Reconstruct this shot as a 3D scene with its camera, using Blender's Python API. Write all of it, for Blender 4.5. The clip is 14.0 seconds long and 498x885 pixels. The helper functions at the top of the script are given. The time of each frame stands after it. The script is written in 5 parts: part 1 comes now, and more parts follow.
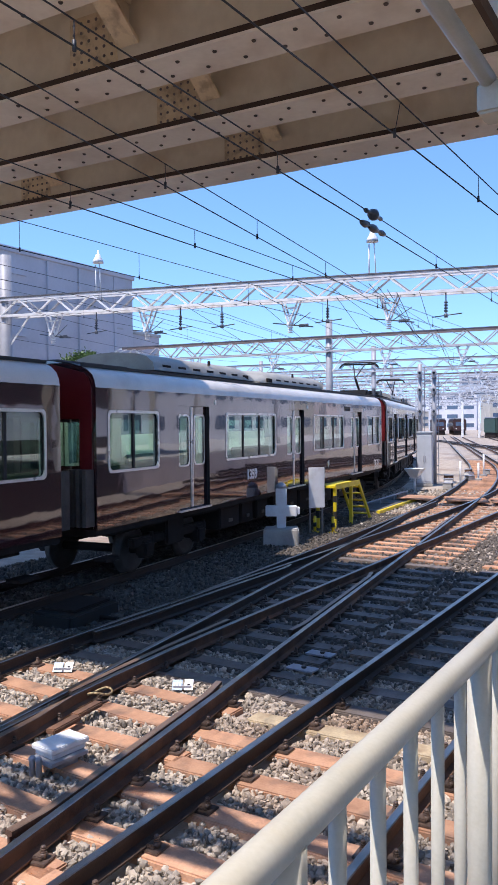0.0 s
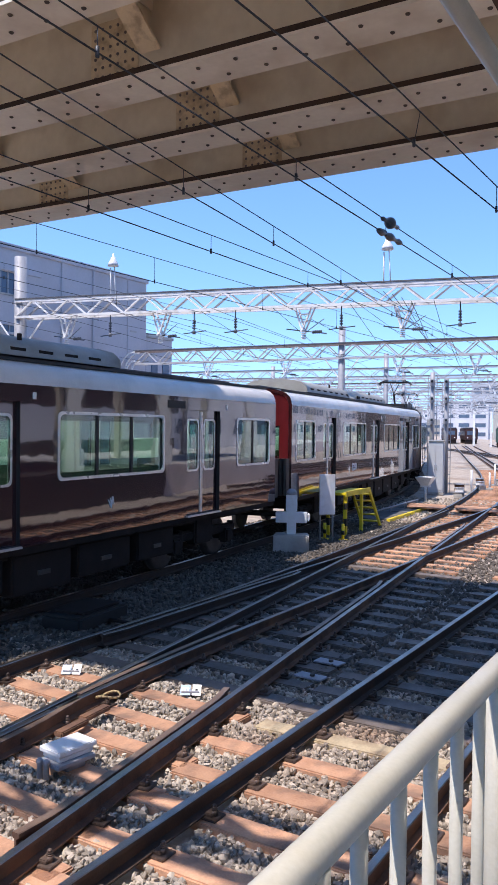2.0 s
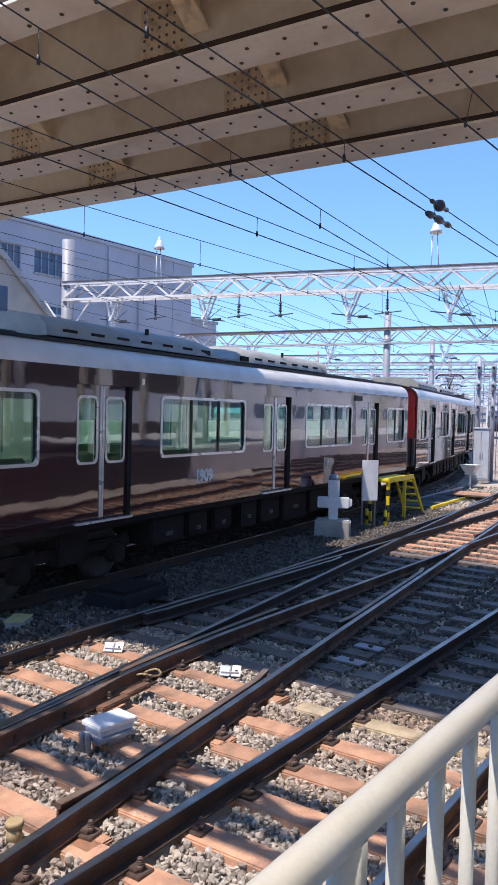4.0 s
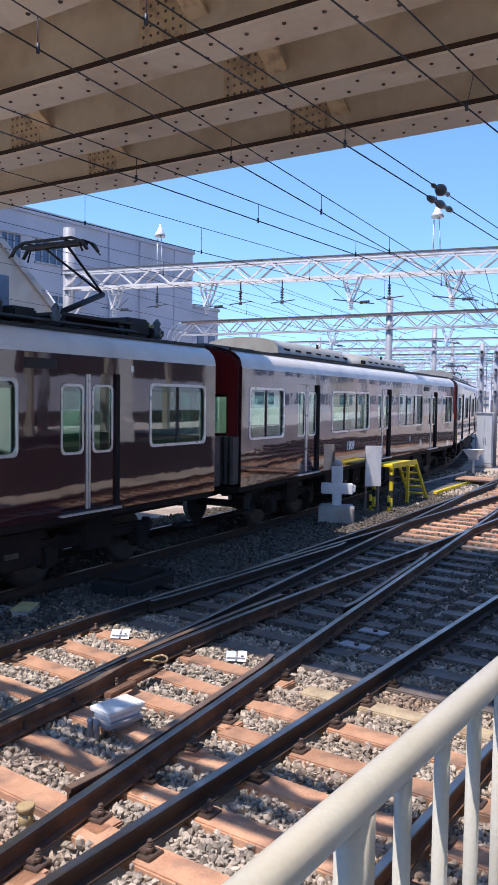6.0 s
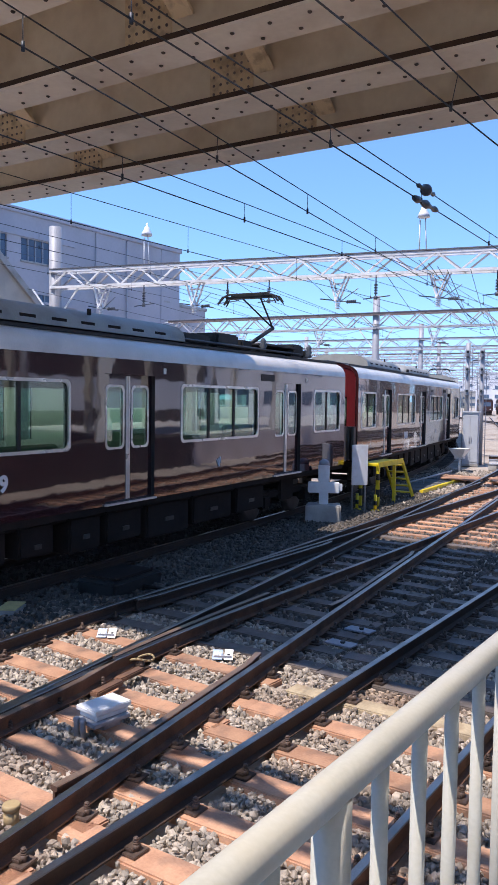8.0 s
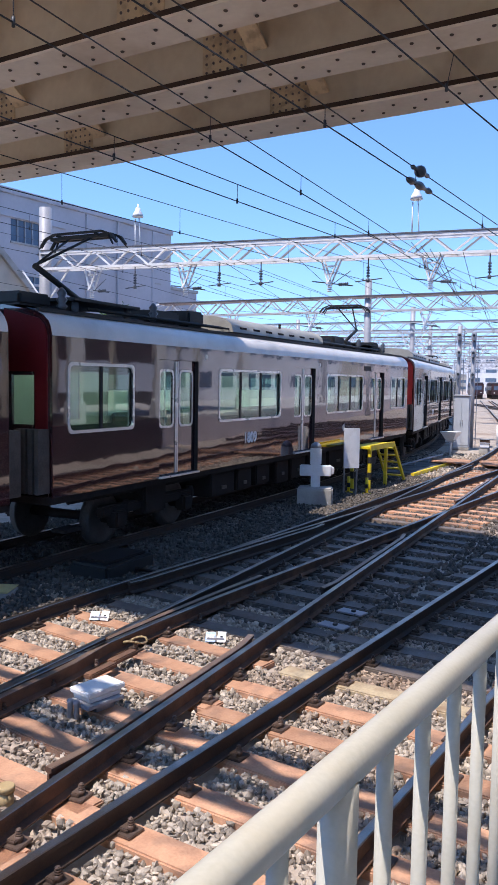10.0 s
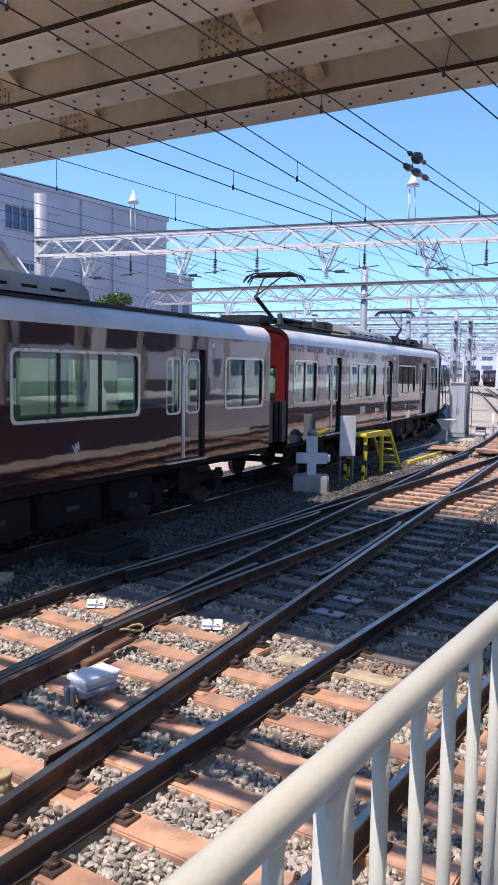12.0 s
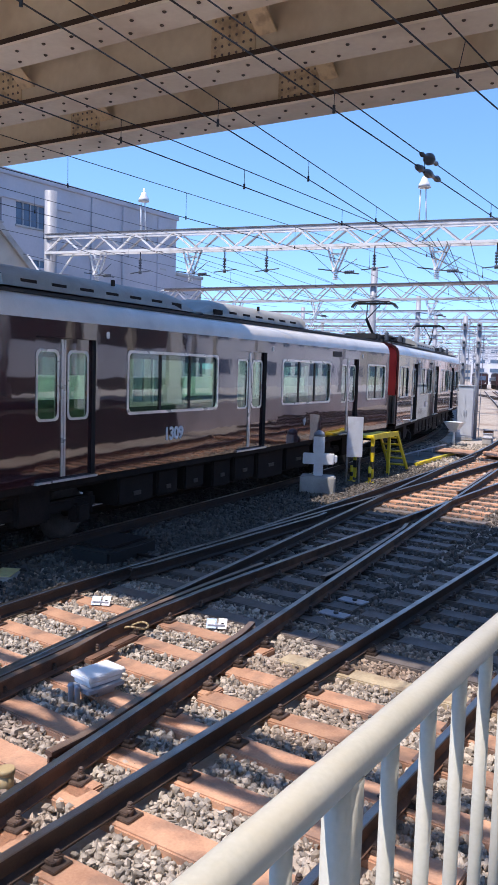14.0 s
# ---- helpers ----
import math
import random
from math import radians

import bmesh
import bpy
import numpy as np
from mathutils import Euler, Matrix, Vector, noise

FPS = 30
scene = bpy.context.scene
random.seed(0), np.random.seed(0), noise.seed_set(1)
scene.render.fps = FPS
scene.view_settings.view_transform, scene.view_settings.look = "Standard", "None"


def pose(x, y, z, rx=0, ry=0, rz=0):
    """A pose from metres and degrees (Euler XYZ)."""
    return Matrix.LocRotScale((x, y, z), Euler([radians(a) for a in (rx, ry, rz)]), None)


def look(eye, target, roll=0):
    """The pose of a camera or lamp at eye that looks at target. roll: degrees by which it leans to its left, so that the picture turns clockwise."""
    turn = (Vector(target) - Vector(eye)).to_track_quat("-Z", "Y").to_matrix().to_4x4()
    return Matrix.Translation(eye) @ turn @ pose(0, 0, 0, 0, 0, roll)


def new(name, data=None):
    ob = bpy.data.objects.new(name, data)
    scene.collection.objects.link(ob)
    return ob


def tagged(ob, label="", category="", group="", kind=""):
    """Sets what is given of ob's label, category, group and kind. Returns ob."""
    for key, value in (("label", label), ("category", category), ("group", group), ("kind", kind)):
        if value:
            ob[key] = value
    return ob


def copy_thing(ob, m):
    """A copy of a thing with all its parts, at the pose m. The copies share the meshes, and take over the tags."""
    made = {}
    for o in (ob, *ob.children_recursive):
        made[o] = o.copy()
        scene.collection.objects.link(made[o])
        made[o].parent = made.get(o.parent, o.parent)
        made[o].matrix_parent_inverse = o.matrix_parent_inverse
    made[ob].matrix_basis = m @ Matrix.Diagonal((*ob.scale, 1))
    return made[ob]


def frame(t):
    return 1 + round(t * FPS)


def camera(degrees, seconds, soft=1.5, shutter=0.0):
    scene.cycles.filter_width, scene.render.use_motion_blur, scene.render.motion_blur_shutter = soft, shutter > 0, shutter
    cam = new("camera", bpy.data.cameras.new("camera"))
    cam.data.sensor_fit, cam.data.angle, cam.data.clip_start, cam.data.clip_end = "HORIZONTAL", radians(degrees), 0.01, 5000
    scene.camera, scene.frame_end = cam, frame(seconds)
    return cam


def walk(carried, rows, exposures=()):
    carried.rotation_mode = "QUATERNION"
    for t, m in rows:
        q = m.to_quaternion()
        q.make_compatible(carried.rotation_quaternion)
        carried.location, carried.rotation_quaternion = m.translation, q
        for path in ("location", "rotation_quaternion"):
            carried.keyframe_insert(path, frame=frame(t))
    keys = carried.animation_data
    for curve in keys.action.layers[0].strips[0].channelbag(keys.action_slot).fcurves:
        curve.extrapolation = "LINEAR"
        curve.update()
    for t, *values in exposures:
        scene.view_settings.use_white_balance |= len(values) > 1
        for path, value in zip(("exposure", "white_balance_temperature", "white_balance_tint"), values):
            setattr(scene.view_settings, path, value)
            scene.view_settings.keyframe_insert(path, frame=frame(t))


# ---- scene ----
cam = camera(34.7, 14.0)
PATH = [
    (0, (-0.175, 0.29, 2.703), (-1.19, 2.013, 2.656), -0.5),
    (0.5, (-0.185, 0.284, 2.705), (-1.217, 1.997, 2.667), -0.4),
    (1, (-0.179, 0.28, 2.704), (-1.215, 1.99, 2.671), -0.5),
    (1.5, (-0.173, 0.286, 2.706), (-1.204, 1.999, 2.676), -0.3),
    (2, (-0.199, 0.278, 2.719), (-1.236, 1.987, 2.684), 0.6),
    (2.5, (-0.208, 0.265, 2.716), (-1.293, 1.944, 2.685), 1.0),
    (3, (-0.204, 0.273, 2.713), (-1.321, 1.932, 2.669), 1.6),
    (5.5, (-0.192, 0.261, 2.697), (-1.325, 1.906, 2.587), 0.9),
    (6, (-0.186, 0.243, 2.707), (-1.317, 1.889, 2.599), 0.8),
    (6.5, (-0.172, 0.22, 2.699), (-1.293, 1.873, 2.596), 0.9),
    (7, (-0.168, 0.223, 2.698), (-1.283, 1.88, 2.597), 0.8),
    (7.5, (-0.167, 0.23, 2.701), (-1.277, 1.891, 2.6), 0.7),
    (8, (-0.166, 0.235, 2.701), (-1.271, 1.899, 2.592), 0.8),
    (10.5, (-0.197, 0.238, 2.696), (-1.279, 1.913, 2.541), 0.9),
    (11, (-0.198, 0.244, 2.695), (-1.279, 1.919, 2.538), 0.9),
    (11.5, (-0.2, 0.26, 2.697), (-1.278, 1.935, 2.523), 0.8),
    (12, (-0.197, 0.245, 2.702), (-1.271, 1.922, 2.52), 0.9),
    (12.5, (-0.199, 0.251, 2.695), (-1.273, 1.928, 2.512), 1.3),
    (13, (-0.193, 0.247, 2.697), (-1.266, 1.924, 2.505), 1.7),
    (13.5, (-0.204, 0.253, 2.704), (-1.281, 1.927, 2.513), 1.6),
    (14, (-0.21, 0.25, 2.698), (-1.298, 1.918, 2.515), 1.7),
]
walk(cam, [(t, look(eye, target, roll)) for t, eye, target, roll in PATH],
     [(0, 0.89, 6650, 17), (14, 0.89, 6650, 17)])

# ---- light ----
SUN_SHIFT = (0.17, 0.43)            # how far a shadow runs in x and y for each metre of height
world = bpy.data.worlds.new("sky")
scene.world = world
world.use_nodes = True
wn = world.node_tree
sky = wn.nodes.new("ShaderNodeTexSky")
sky.sky_type, sky.sun_disc = "NISHITA", False
sky.sun_elevation = math.atan2(1, math.hypot(*SUN_SHIFT))
sky.sun_rotation = math.atan2(-SUN_SHIFT[0], -SUN_SHIFT[1])
sky.altitude, sky.air_density, sky.dust_density, sky.ozone_density = 20, 0.88, 0.0, 5.0
# clear air down to the skyline: the sky is read a little higher than it stands
heading, raised, unit = wn.nodes.new("ShaderNodeTexCoord"), wn.nodes.new("ShaderNodeVectorMath"), wn.nodes.new("ShaderNodeVectorMath")
raised.operation, unit.operation = "ADD", "NORMALIZE"
raised.inputs[1].default_value = (0, 0, 0.1)
wn.links.new(heading.outputs["Generated"], raised.inputs[0])
wn.links.new(raised.outputs[0], unit.inputs[0])
wn.links.new(unit.outputs[0], sky.inputs[0])
deeper = wn.nodes.new("ShaderNodeHueSaturation")
deeper.inputs["Saturation"].default_value = 1.11
deeper.inputs["Hue"].default_value = 0.498
wn.links.new(sky.outputs[0], deeper.inputs["Color"])
wn.links.new(deeper.outputs[0], wn.nodes["Background"].inputs[0])
wn.nodes["Background"].inputs[1].default_value = 0.174
sun = new("sun", bpy.data.lights.new("sun", "SUN"))
sun.data.energy, sun.data.angle, sun.data.color = 3.2, radians(0.6), (1.0, 0.95, 0.87)
sun.matrix_basis = look((-SUN_SHIFT[0] * 40, -SUN_SHIFT[1] * 40, 40), (0, 0, 0))


# ---- materials ----
def surface(name, base, second=None, scale=4.0, rough=0.6, metal=0.0, bump=0.0, fine=40.0, mixing=0.5, spread=0.0, coat=0.0,
            stain=None, stain_scale=1.0, stain_amount=0.0, island=False, rough_var=0.1):
    """Two colours mixed by coarse and fine noise, a stain, relief and a little variation from piece to piece."""
    m = bpy.data.materials.new(name)
    m.use_nodes = True
    n, l = m.node_tree.nodes, m.node_tree.links
    p = n["Principled BSDF"]
    second = second or tuple(c * 0.8 for c in base)
    tc = n.new("ShaderNodeTexCoord")
    a = n.new("ShaderNodeTexNoise")
    a.inputs["Scale"].default_value, a.inputs["Detail"].default_value = scale, 5
    b = n.new("ShaderNodeTexNoise")
    b.inputs["Scale"].default_value, b.inputs["Detail"].default_value = fine, 4
    for t in (a, b):
        l.new(tc.outputs["Object"], t.inputs["Vector"])
    ad = n.new("ShaderNodeMath")
    ad.operation = "MULTIPLY_ADD"
    l.new(b.outputs["Fac"], ad.inputs[0])
    ad.inputs[1].default_value = 0.5
    l.new(a.outputs["Fac"], ad.inputs[2])
    r = n.new("ShaderNodeMapRange")
    r.inputs["From Min"].default_value, r.inputs["From Max"].default_value = 0.75 - mixing * 0.4, 0.75 + mixing * 0.4
    l.new(ad.outputs[0], r.inputs["Value"])
    mix = n.new("ShaderNodeMix")
    mix.data_type = "RGBA"
    mix.inputs[6].default_value, mix.inputs[7].default_value = (*base, 1), (*second, 1)
    l.new(r.outputs[0], mix.inputs[0])
    out = mix.outputs[2]
    if stain:
        s = n.new("ShaderNodeTexNoise")
        s.inputs["Scale"].default_value, s.inputs["Detail"].default_value = stain_scale, 6
        l.new(tc.outputs["Object"], s.inputs["Vector"])
        sr = n.new("ShaderNodeMapRange")
        sr.inputs["From Min"].default_value, sr.inputs["From Max"].default_value = 0.5, 0.68
        sr.inputs["To Max"].default_value = stain_amount
        l.new(s.outputs["Fac"], sr.inputs["Value"])
        m2 = n.new("ShaderNodeMix")
        m2.data_type = "RGBA"
        m2.inputs[7].default_value = (*stain, 1)
        l.new(sr.outputs[0], m2.inputs[0])
        l.new(out, m2.inputs[6])
        out = m2.outputs[2]
    if spread:
        src = n.new("ShaderNodeNewGeometry").outputs["Random Per Island"] if island else n.new("ShaderNodeObjectInfo").outputs["Random"]
        vr = n.new("ShaderNodeMapRange")
        vr.inputs["To Min"].default_value, vr.inputs["To Max"].default_value = 1 - spread, 1 + spread
        l.new(src, vr.inputs["Value"])
        hs = n.new("ShaderNodeHueSaturation")
        l.new(vr.outputs[0], hs.inputs["Value"])
        l.new(out, hs.inputs["Color"])
        out = hs.outputs[0]
    l.new(out, p.inputs["Base Color"])
    rr = n.new("ShaderNodeMapRange")
    rr.inputs["To Min"].default_value, rr.inputs["To Max"].default_value = max(0.02, rough - rough_var), min(1, rough + rough_var)
    l.new(a.outputs["Fac"], rr.inputs["Value"])
    l.new(rr.outputs[0], p.inputs["Roughness"])
    p.inputs["Metallic"].default_value = metal
    p.inputs["Coat Weight"].default_value = coat
    p.inputs["Coat Roughness"].default_value = 0.03
    if bump:
        bp = n.new("ShaderNodeBump")
        bp.inputs["Strength"].default_value, bp.inputs["Distance"].default_value = bump, 0.02
        l.new(ad.outputs[0], bp.inputs["Height"])
        l.new(bp.outputs[0], p.inputs["Normal"])
    return m


def glass(name, tint, gloss=0.1):
    """A thin tinted pane: see-through, with a sky reflection that grows at grazing angles."""
    m = bpy.data.materials.new(name)
    m.use_nodes = True
    n, l = m.node_tree.nodes, m.node_tree.links
    n.remove(n["Principled BSDF"])
    t, g, x = n.new("ShaderNodeBsdfTransparent"), n.new("ShaderNodeBsdfGlossy"), n.new("ShaderNodeMixShader")
    t.inputs[0].default_value = (*tint, 1)
    g.inputs["Roughness"].default_value = 0.01
    f = n.new("ShaderNodeLayerWeight")
    f.inputs[0].default_value = 0.5
    pw = n.new("ShaderNodeMath")
    pw.operation = "POWER"
    pw.inputs[1].default_value = 4.0
    l.new(f.outputs["Facing"], pw.inputs[0])
    ad = n.new("ShaderNodeMath")
    ad.operation = "MULTIPLY_ADD"
    ad.inputs[1].default_value, ad.inputs[2].default_value = 0.9, gloss
    ad.use_clamp = True
    l.new(pw.outputs[0], ad.inputs[0])
    l.new(ad.outputs[0], x.inputs[0])
    l.new(t.outputs[0], x.inputs[1])
    l.new(g.outputs[0], x.inputs[2])
    l.new(x.outputs[0], n["Material Output"].inputs[0])
    return m


GRAVEL = surface("gravel_bed", (0.46, 0.39, 0.325), (0.32, 0.27, 0.225), 3, 0.95, bump=1.0, fine=28, stain=(0.15, 0.08, 0.05), stain_scale=0.4, stain_amount=0.5)
STONE = surface("ballast_stone", (0.43, 0.37, 0.3), (0.29, 0.25, 0.21), 7, 0.9, bump=0.3, fine=60, spread=0.5, island=True,
                stain=(0.24, 0.135, 0.08), stain_scale=0.5, stain_amount=0.6)
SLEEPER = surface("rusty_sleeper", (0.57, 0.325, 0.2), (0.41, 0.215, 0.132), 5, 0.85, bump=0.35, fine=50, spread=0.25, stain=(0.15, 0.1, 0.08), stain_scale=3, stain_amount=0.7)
# grey that holds the bridge's shade as colour; far and yard sleepers share it
SLEEPER_GREY = surface("shade_grey_sleeper", (0.18, 0.145, 0.125), (0.1, 0.082, 0.07), 5, 0.66, bump=0.35, fine=50, spread=0.3, stain=(0.1, 0.08, 0.07), stain_scale=3, stain_amount=0.6)
PALE_SLEEPER = surface("pale_sleeper", (0.5, 0.4, 0.26), (0.34, 0.27, 0.18), 5, 0.85, bump=0.3, stain=(0.2, 0.12, 0.07), stain_scale=4, stain_amount=0.6)
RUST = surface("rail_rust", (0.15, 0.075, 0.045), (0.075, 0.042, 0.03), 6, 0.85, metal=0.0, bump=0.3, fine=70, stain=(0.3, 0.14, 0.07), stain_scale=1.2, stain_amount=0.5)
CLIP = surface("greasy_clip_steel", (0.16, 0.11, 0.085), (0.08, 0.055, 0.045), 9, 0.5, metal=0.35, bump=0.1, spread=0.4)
DARK_RUST = surface("dark_rail_side", (0.035, 0.023, 0.019), (0.065, 0.038, 0.026), 5, 0.75, metal=0.05, bump=0.2, fine=60)
POLISHED = surface("polished_rail_head", (0.46, 0.39, 0.34), (0.3, 0.24, 0.2), 3, 0.32, metal=1.0, fine=90)
DULL_HEAD = surface("dull_rail_head", (0.36, 0.24, 0.17), (0.22, 0.14, 0.1), 3, 0.4, metal=0.6, fine=90)
WHITE_PAINT = surface("ivory_fence_paint", (0.48, 0.462, 0.395), (0.41, 0.392, 0.325), 5, 0.38, bump=0.04, fine=120, stain=(0.45, 0.4, 0.3), stain_scale=7, stain_amount=0.35)
GIRDER = surface("weathered_girder_paint", (0.92, 0.81, 0.64), (0.8, 0.69, 0.53), 0.9, 0.5, bump=0.05, fine=9, stain=(0.55, 0.41, 0.26), stain_scale=1.1, stain_amount=0.6)
FLANGE = surface("pale_flange_paint", (0.84, 0.75, 0.63), (0.71, 0.62, 0.51), 0.8, 0.5, bump=0.04, fine=12, stain=(0.5, 0.38, 0.26), stain_scale=0.9, stain_amount=0.6)
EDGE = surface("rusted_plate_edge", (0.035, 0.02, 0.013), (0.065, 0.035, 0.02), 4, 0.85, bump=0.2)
GUSSET = surface("yellowed_gusset_paint", (0.84, 0.68, 0.46), (0.72, 0.56, 0.36), 3, 0.5, bump=0.05, stain=(0.2, 0.1, 0.05), stain_scale=6, stain_amount=0.5)
RIVET = surface("rivet_head", (0.05, 0.035, 0.028), (0.08, 0.055, 0.04), 9, 0.6)
CONCRETE = surface("pale_concrete", (0.46, 0.44, 0.42), (0.36, 0.35, 0.33), 2, 0.9, bump=0.15, fine=40, stain=(0.2, 0.19, 0.18), stain_scale=2, stain_amount=0.4)
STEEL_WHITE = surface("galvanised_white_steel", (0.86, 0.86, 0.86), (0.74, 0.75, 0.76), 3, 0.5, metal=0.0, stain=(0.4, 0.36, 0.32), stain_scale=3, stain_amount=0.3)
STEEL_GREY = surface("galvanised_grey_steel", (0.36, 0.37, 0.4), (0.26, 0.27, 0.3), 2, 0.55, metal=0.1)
STEEL_FAR = surface("dull_gantry_steel", (0.5, 0.51, 0.54), (0.38, 0.39, 0.42), 2, 0.55)
RAILTOP_BROWN = surface("brown_chord_paint", (0.24, 0.19, 0.17), (0.17, 0.13, 0.12), 2, 0.6)
WIRE = surface("weathered_wire", (0.03, 0.035, 0.045), (0.05, 0.05, 0.055), 20, 0.5, metal=0.4)
INSULATOR = surface("grey_insulator", (0.06, 0.075, 0.1), (0.1, 0.11, 0.13), 8, 0.3)
MAROON = surface("maroon_coach_paint", (0.056, 0.017, 0.019), (0.045, 0.013, 0.015), 1.5, 0.12, coat=1.0, fine=60, rough_var=0.03)
MAROON.node_tree.nodes["Principled BSDF"].inputs["Specular IOR Level"].default_value = 0.05
MAROON.node_tree.nodes["Principled BSDF"].inputs["Coat IOR"].default_value = 2.1       # deep lacquer, polished


def ripple(m, strength):
    """Slightly uneven sheet metal, which makes the mirror images in the lacquer waver."""
    n, l = m.node_tree.nodes, m.node_tree.links
    tc, no, bp = n.new("ShaderNodeTexCoord"), n.new("ShaderNodeTexNoise"), n.new("ShaderNodeBump")
    no.inputs["Scale"].default_value, no.inputs["Detail"].default_value = 1.6, 2
    bp.inputs["Strength"].default_value, bp.inputs["Distance"].default_value = strength, 0.02
    l.new(tc.outputs["Object"], no.inputs["Vector"])
    l.new(no.outputs["Fac"], bp.inputs["Height"])
    l.new(bp.outputs[0], n["Principled BSDF"].inputs["Coat Normal"])


ripple(MAROON, 0.1)
IVORY = surface("ivory_roof_shoulder", (0.8, 0.75, 0.69), (0.7, 0.66, 0.6), 2, 0.35, coat=0.3, stain=(0.4, 0.37, 0.34), stain_scale=1.2, stain_amount=0.35)
ROOF = surface("dark_roof_coating", (0.06, 0.065, 0.08), (0.09, 0.095, 0.11), 2, 0.6, bump=0.05)
UNIT_GREY = surface("grey_roof_unit", (0.4, 0.39, 0.35), (0.31, 0.3, 0.27), 2, 0.5, stain=(0.25, 0.24, 0.23), stain_scale=3, stain_amount=0.5)
ALU = surface("bright_window_frame", (0.78, 0.78, 0.77), (0.68, 0.68, 0.67), 4, 0.3, metal=0.6)
BLACK = surface("black_rubber", (0.012, 0.012, 0.013), (0.02, 0.02, 0.02), 6, 0.6)
UNDER = surface("dusty_underframe", (0.021, 0.016, 0.015), (0.036, 0.027, 0.024), 3, 0.75, bump=0.1)
UNDER.node_tree.nodes["Principled BSDF"].inputs["Specular IOR Level"].default_value = 0.12
WHEEL = surface("steel_wheel", (0.07, 0.06, 0.055), (0.12, 0.105, 0.095), 5, 0.6, metal=0.4)
INTERIOR = surface("cream_interior", (0.5, 0.52, 0.48), (0.43, 0.45, 0.41), 2, 0.6)
PALE_PAVING = surface("pale_platform_paving", (0.62, 0.6, 0.58), (0.52, 0.5, 0.49), 1.5, 0.85)
# middle ballast: the bridge's shade is mixed into the stone colour
STONE_SHADED = surface("shaded_grey_ballast", (0.17, 0.142, 0.122), (0.09, 0.078, 0.07), 7, 0.85, bump=0.3, fine=60, spread=0.5, island=True)
# bank stones: the train's shade is put into their colour
STONE_DARK = surface("train_shade_stone", (0.13, 0.112, 0.095), (0.07, 0.062, 0.054), 7, 0.85, bump=0.3, fine=60, spread=0.5, island=True)
DECK = surface("dark_worn_deck_slab", (0.14, 0.135, 0.13), (0.08, 0.078, 0.075), 3, 0.8, bump=0.2, spread=0.3)
# dark tone of the unseen surfaces mirrored in the train
DARK_WALL = surface("dark_reflection_wall", (0.03, 0.028, 0.03), (0.05, 0.045, 0.045), 0.7, 0.7)
SEAT = surface("olive_seat_cloth", (0.05, 0.12, 0.05), (0.04, 0.09, 0.04), 5, 0.9)
PANE = glass("tinted_coach_glass", (0.66, 0.82, 0.75), 0.13)
WINDOW_DARK = surface("building_glass", (0.1, 0.15, 0.22), (0.07, 0.1, 0.16), 1.5, 0.08)
YELLOW = surface("safety_yellow_paint", (0.85, 0.66, 0.02), (0.72, 0.53, 0.02), 4, 0.45, stain=(0.3, 0.2, 0.05), stain_scale=6, stain_amount=0.3)
SIGN_WHITE = surface("white_sign_paint", (0.82, 0.83, 0.84), (0.74, 0.75, 0.76), 4, 0.4, stain=(0.5, 0.46, 0.4), stain_scale=5, stain_amount=0.25)
CABINET = surface("pale_grey_cabinet_paint", (0.55, 0.58, 0.63), (0.47, 0.5, 0.54), 2, 0.4)
FACADE = surface("white_rendered_facade", (0.7, 0.7, 0.73), (0.62, 0.62, 0.66), 0.4, 0.85, fine=6, stain=(0.4, 0.4, 0.42), stain_scale=0.3, stain_amount=0.3)
BLUSH = surface("blush_rendered_wall", (0.72, 0.62, 0.6), (0.64, 0.54, 0.52), 0.5, 0.85, stain=(0.45, 0.4, 0.38), stain_scale=0.5, stain_amount=0.4)
OFFICE = surface("grey_white_office_render", (0.52, 0.5, 0.53), (0.45, 0.44, 0.47), 0.4, 0.85, fine=6, stain=(0.34, 0.33, 0.35), stain_scale=0.25, stain_amount=0.4)
BEIGE = surface("beige_render", (0.52, 0.49, 0.42), (0.43, 0.4, 0.35), 0.6, 0.85, stain=(0.3, 0.29, 0.27), stain_scale=0.8, stain_amount=0.5)
PLANK = surface("orange_crossing_plank", (0.48, 0.27, 0.17), (0.37, 0.2, 0.12), 4, 0.85, bump=0.2, spread=0.2)
BARK = surface("tree_bark", (0.12, 0.09, 0.06), (0.08, 0.06, 0.04), 6, 0.9, bump=0.5)
LEAF = surface("green_leaf", (0.06, 0.13, 0.03), (0.1, 0.17, 0.04), 3, 0.6, spread=0.35, island=True)
CANOPY = surface("corrugated_canopy_sheet", (0.74, 0.7, 0.63), (0.62, 0.58, 0.52), 2, 0.6)
TAN = surface("tan_stake_paint", (0.42, 0.31, 0.16), (0.33, 0.24, 0.12), 6, 0.7)
TEAL = surface("dull_green_coach_paint", (0.04, 0.075, 0.06), (0.03, 0.06, 0.05), 2, 0.4)
DARK_COACH = surface("dull_maroon_coach_paint", (0.05, 0.018, 0.018), (0.035, 0.013, 0.013), 2, 0.5)
BLUE_PLATE = surface("pale_blue_plate", (0.3, 0.42, 0.6), (0.26, 0.37, 0.52), 8, 0.4)
YELLOW_PALE = surface("faded_yellow_paint", (0.72, 0.64, 0.28), (0.6, 0.52, 0.24), 5, 0.7, stain=(0.35, 0.3, 0.2), stain_scale=6, stain_amount=0.4)
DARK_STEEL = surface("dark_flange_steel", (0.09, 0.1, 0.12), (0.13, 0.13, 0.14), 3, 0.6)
LAMP_DARK = surface("dark_lens", (0.02, 0.02, 0.025), None, 6, 0.15)


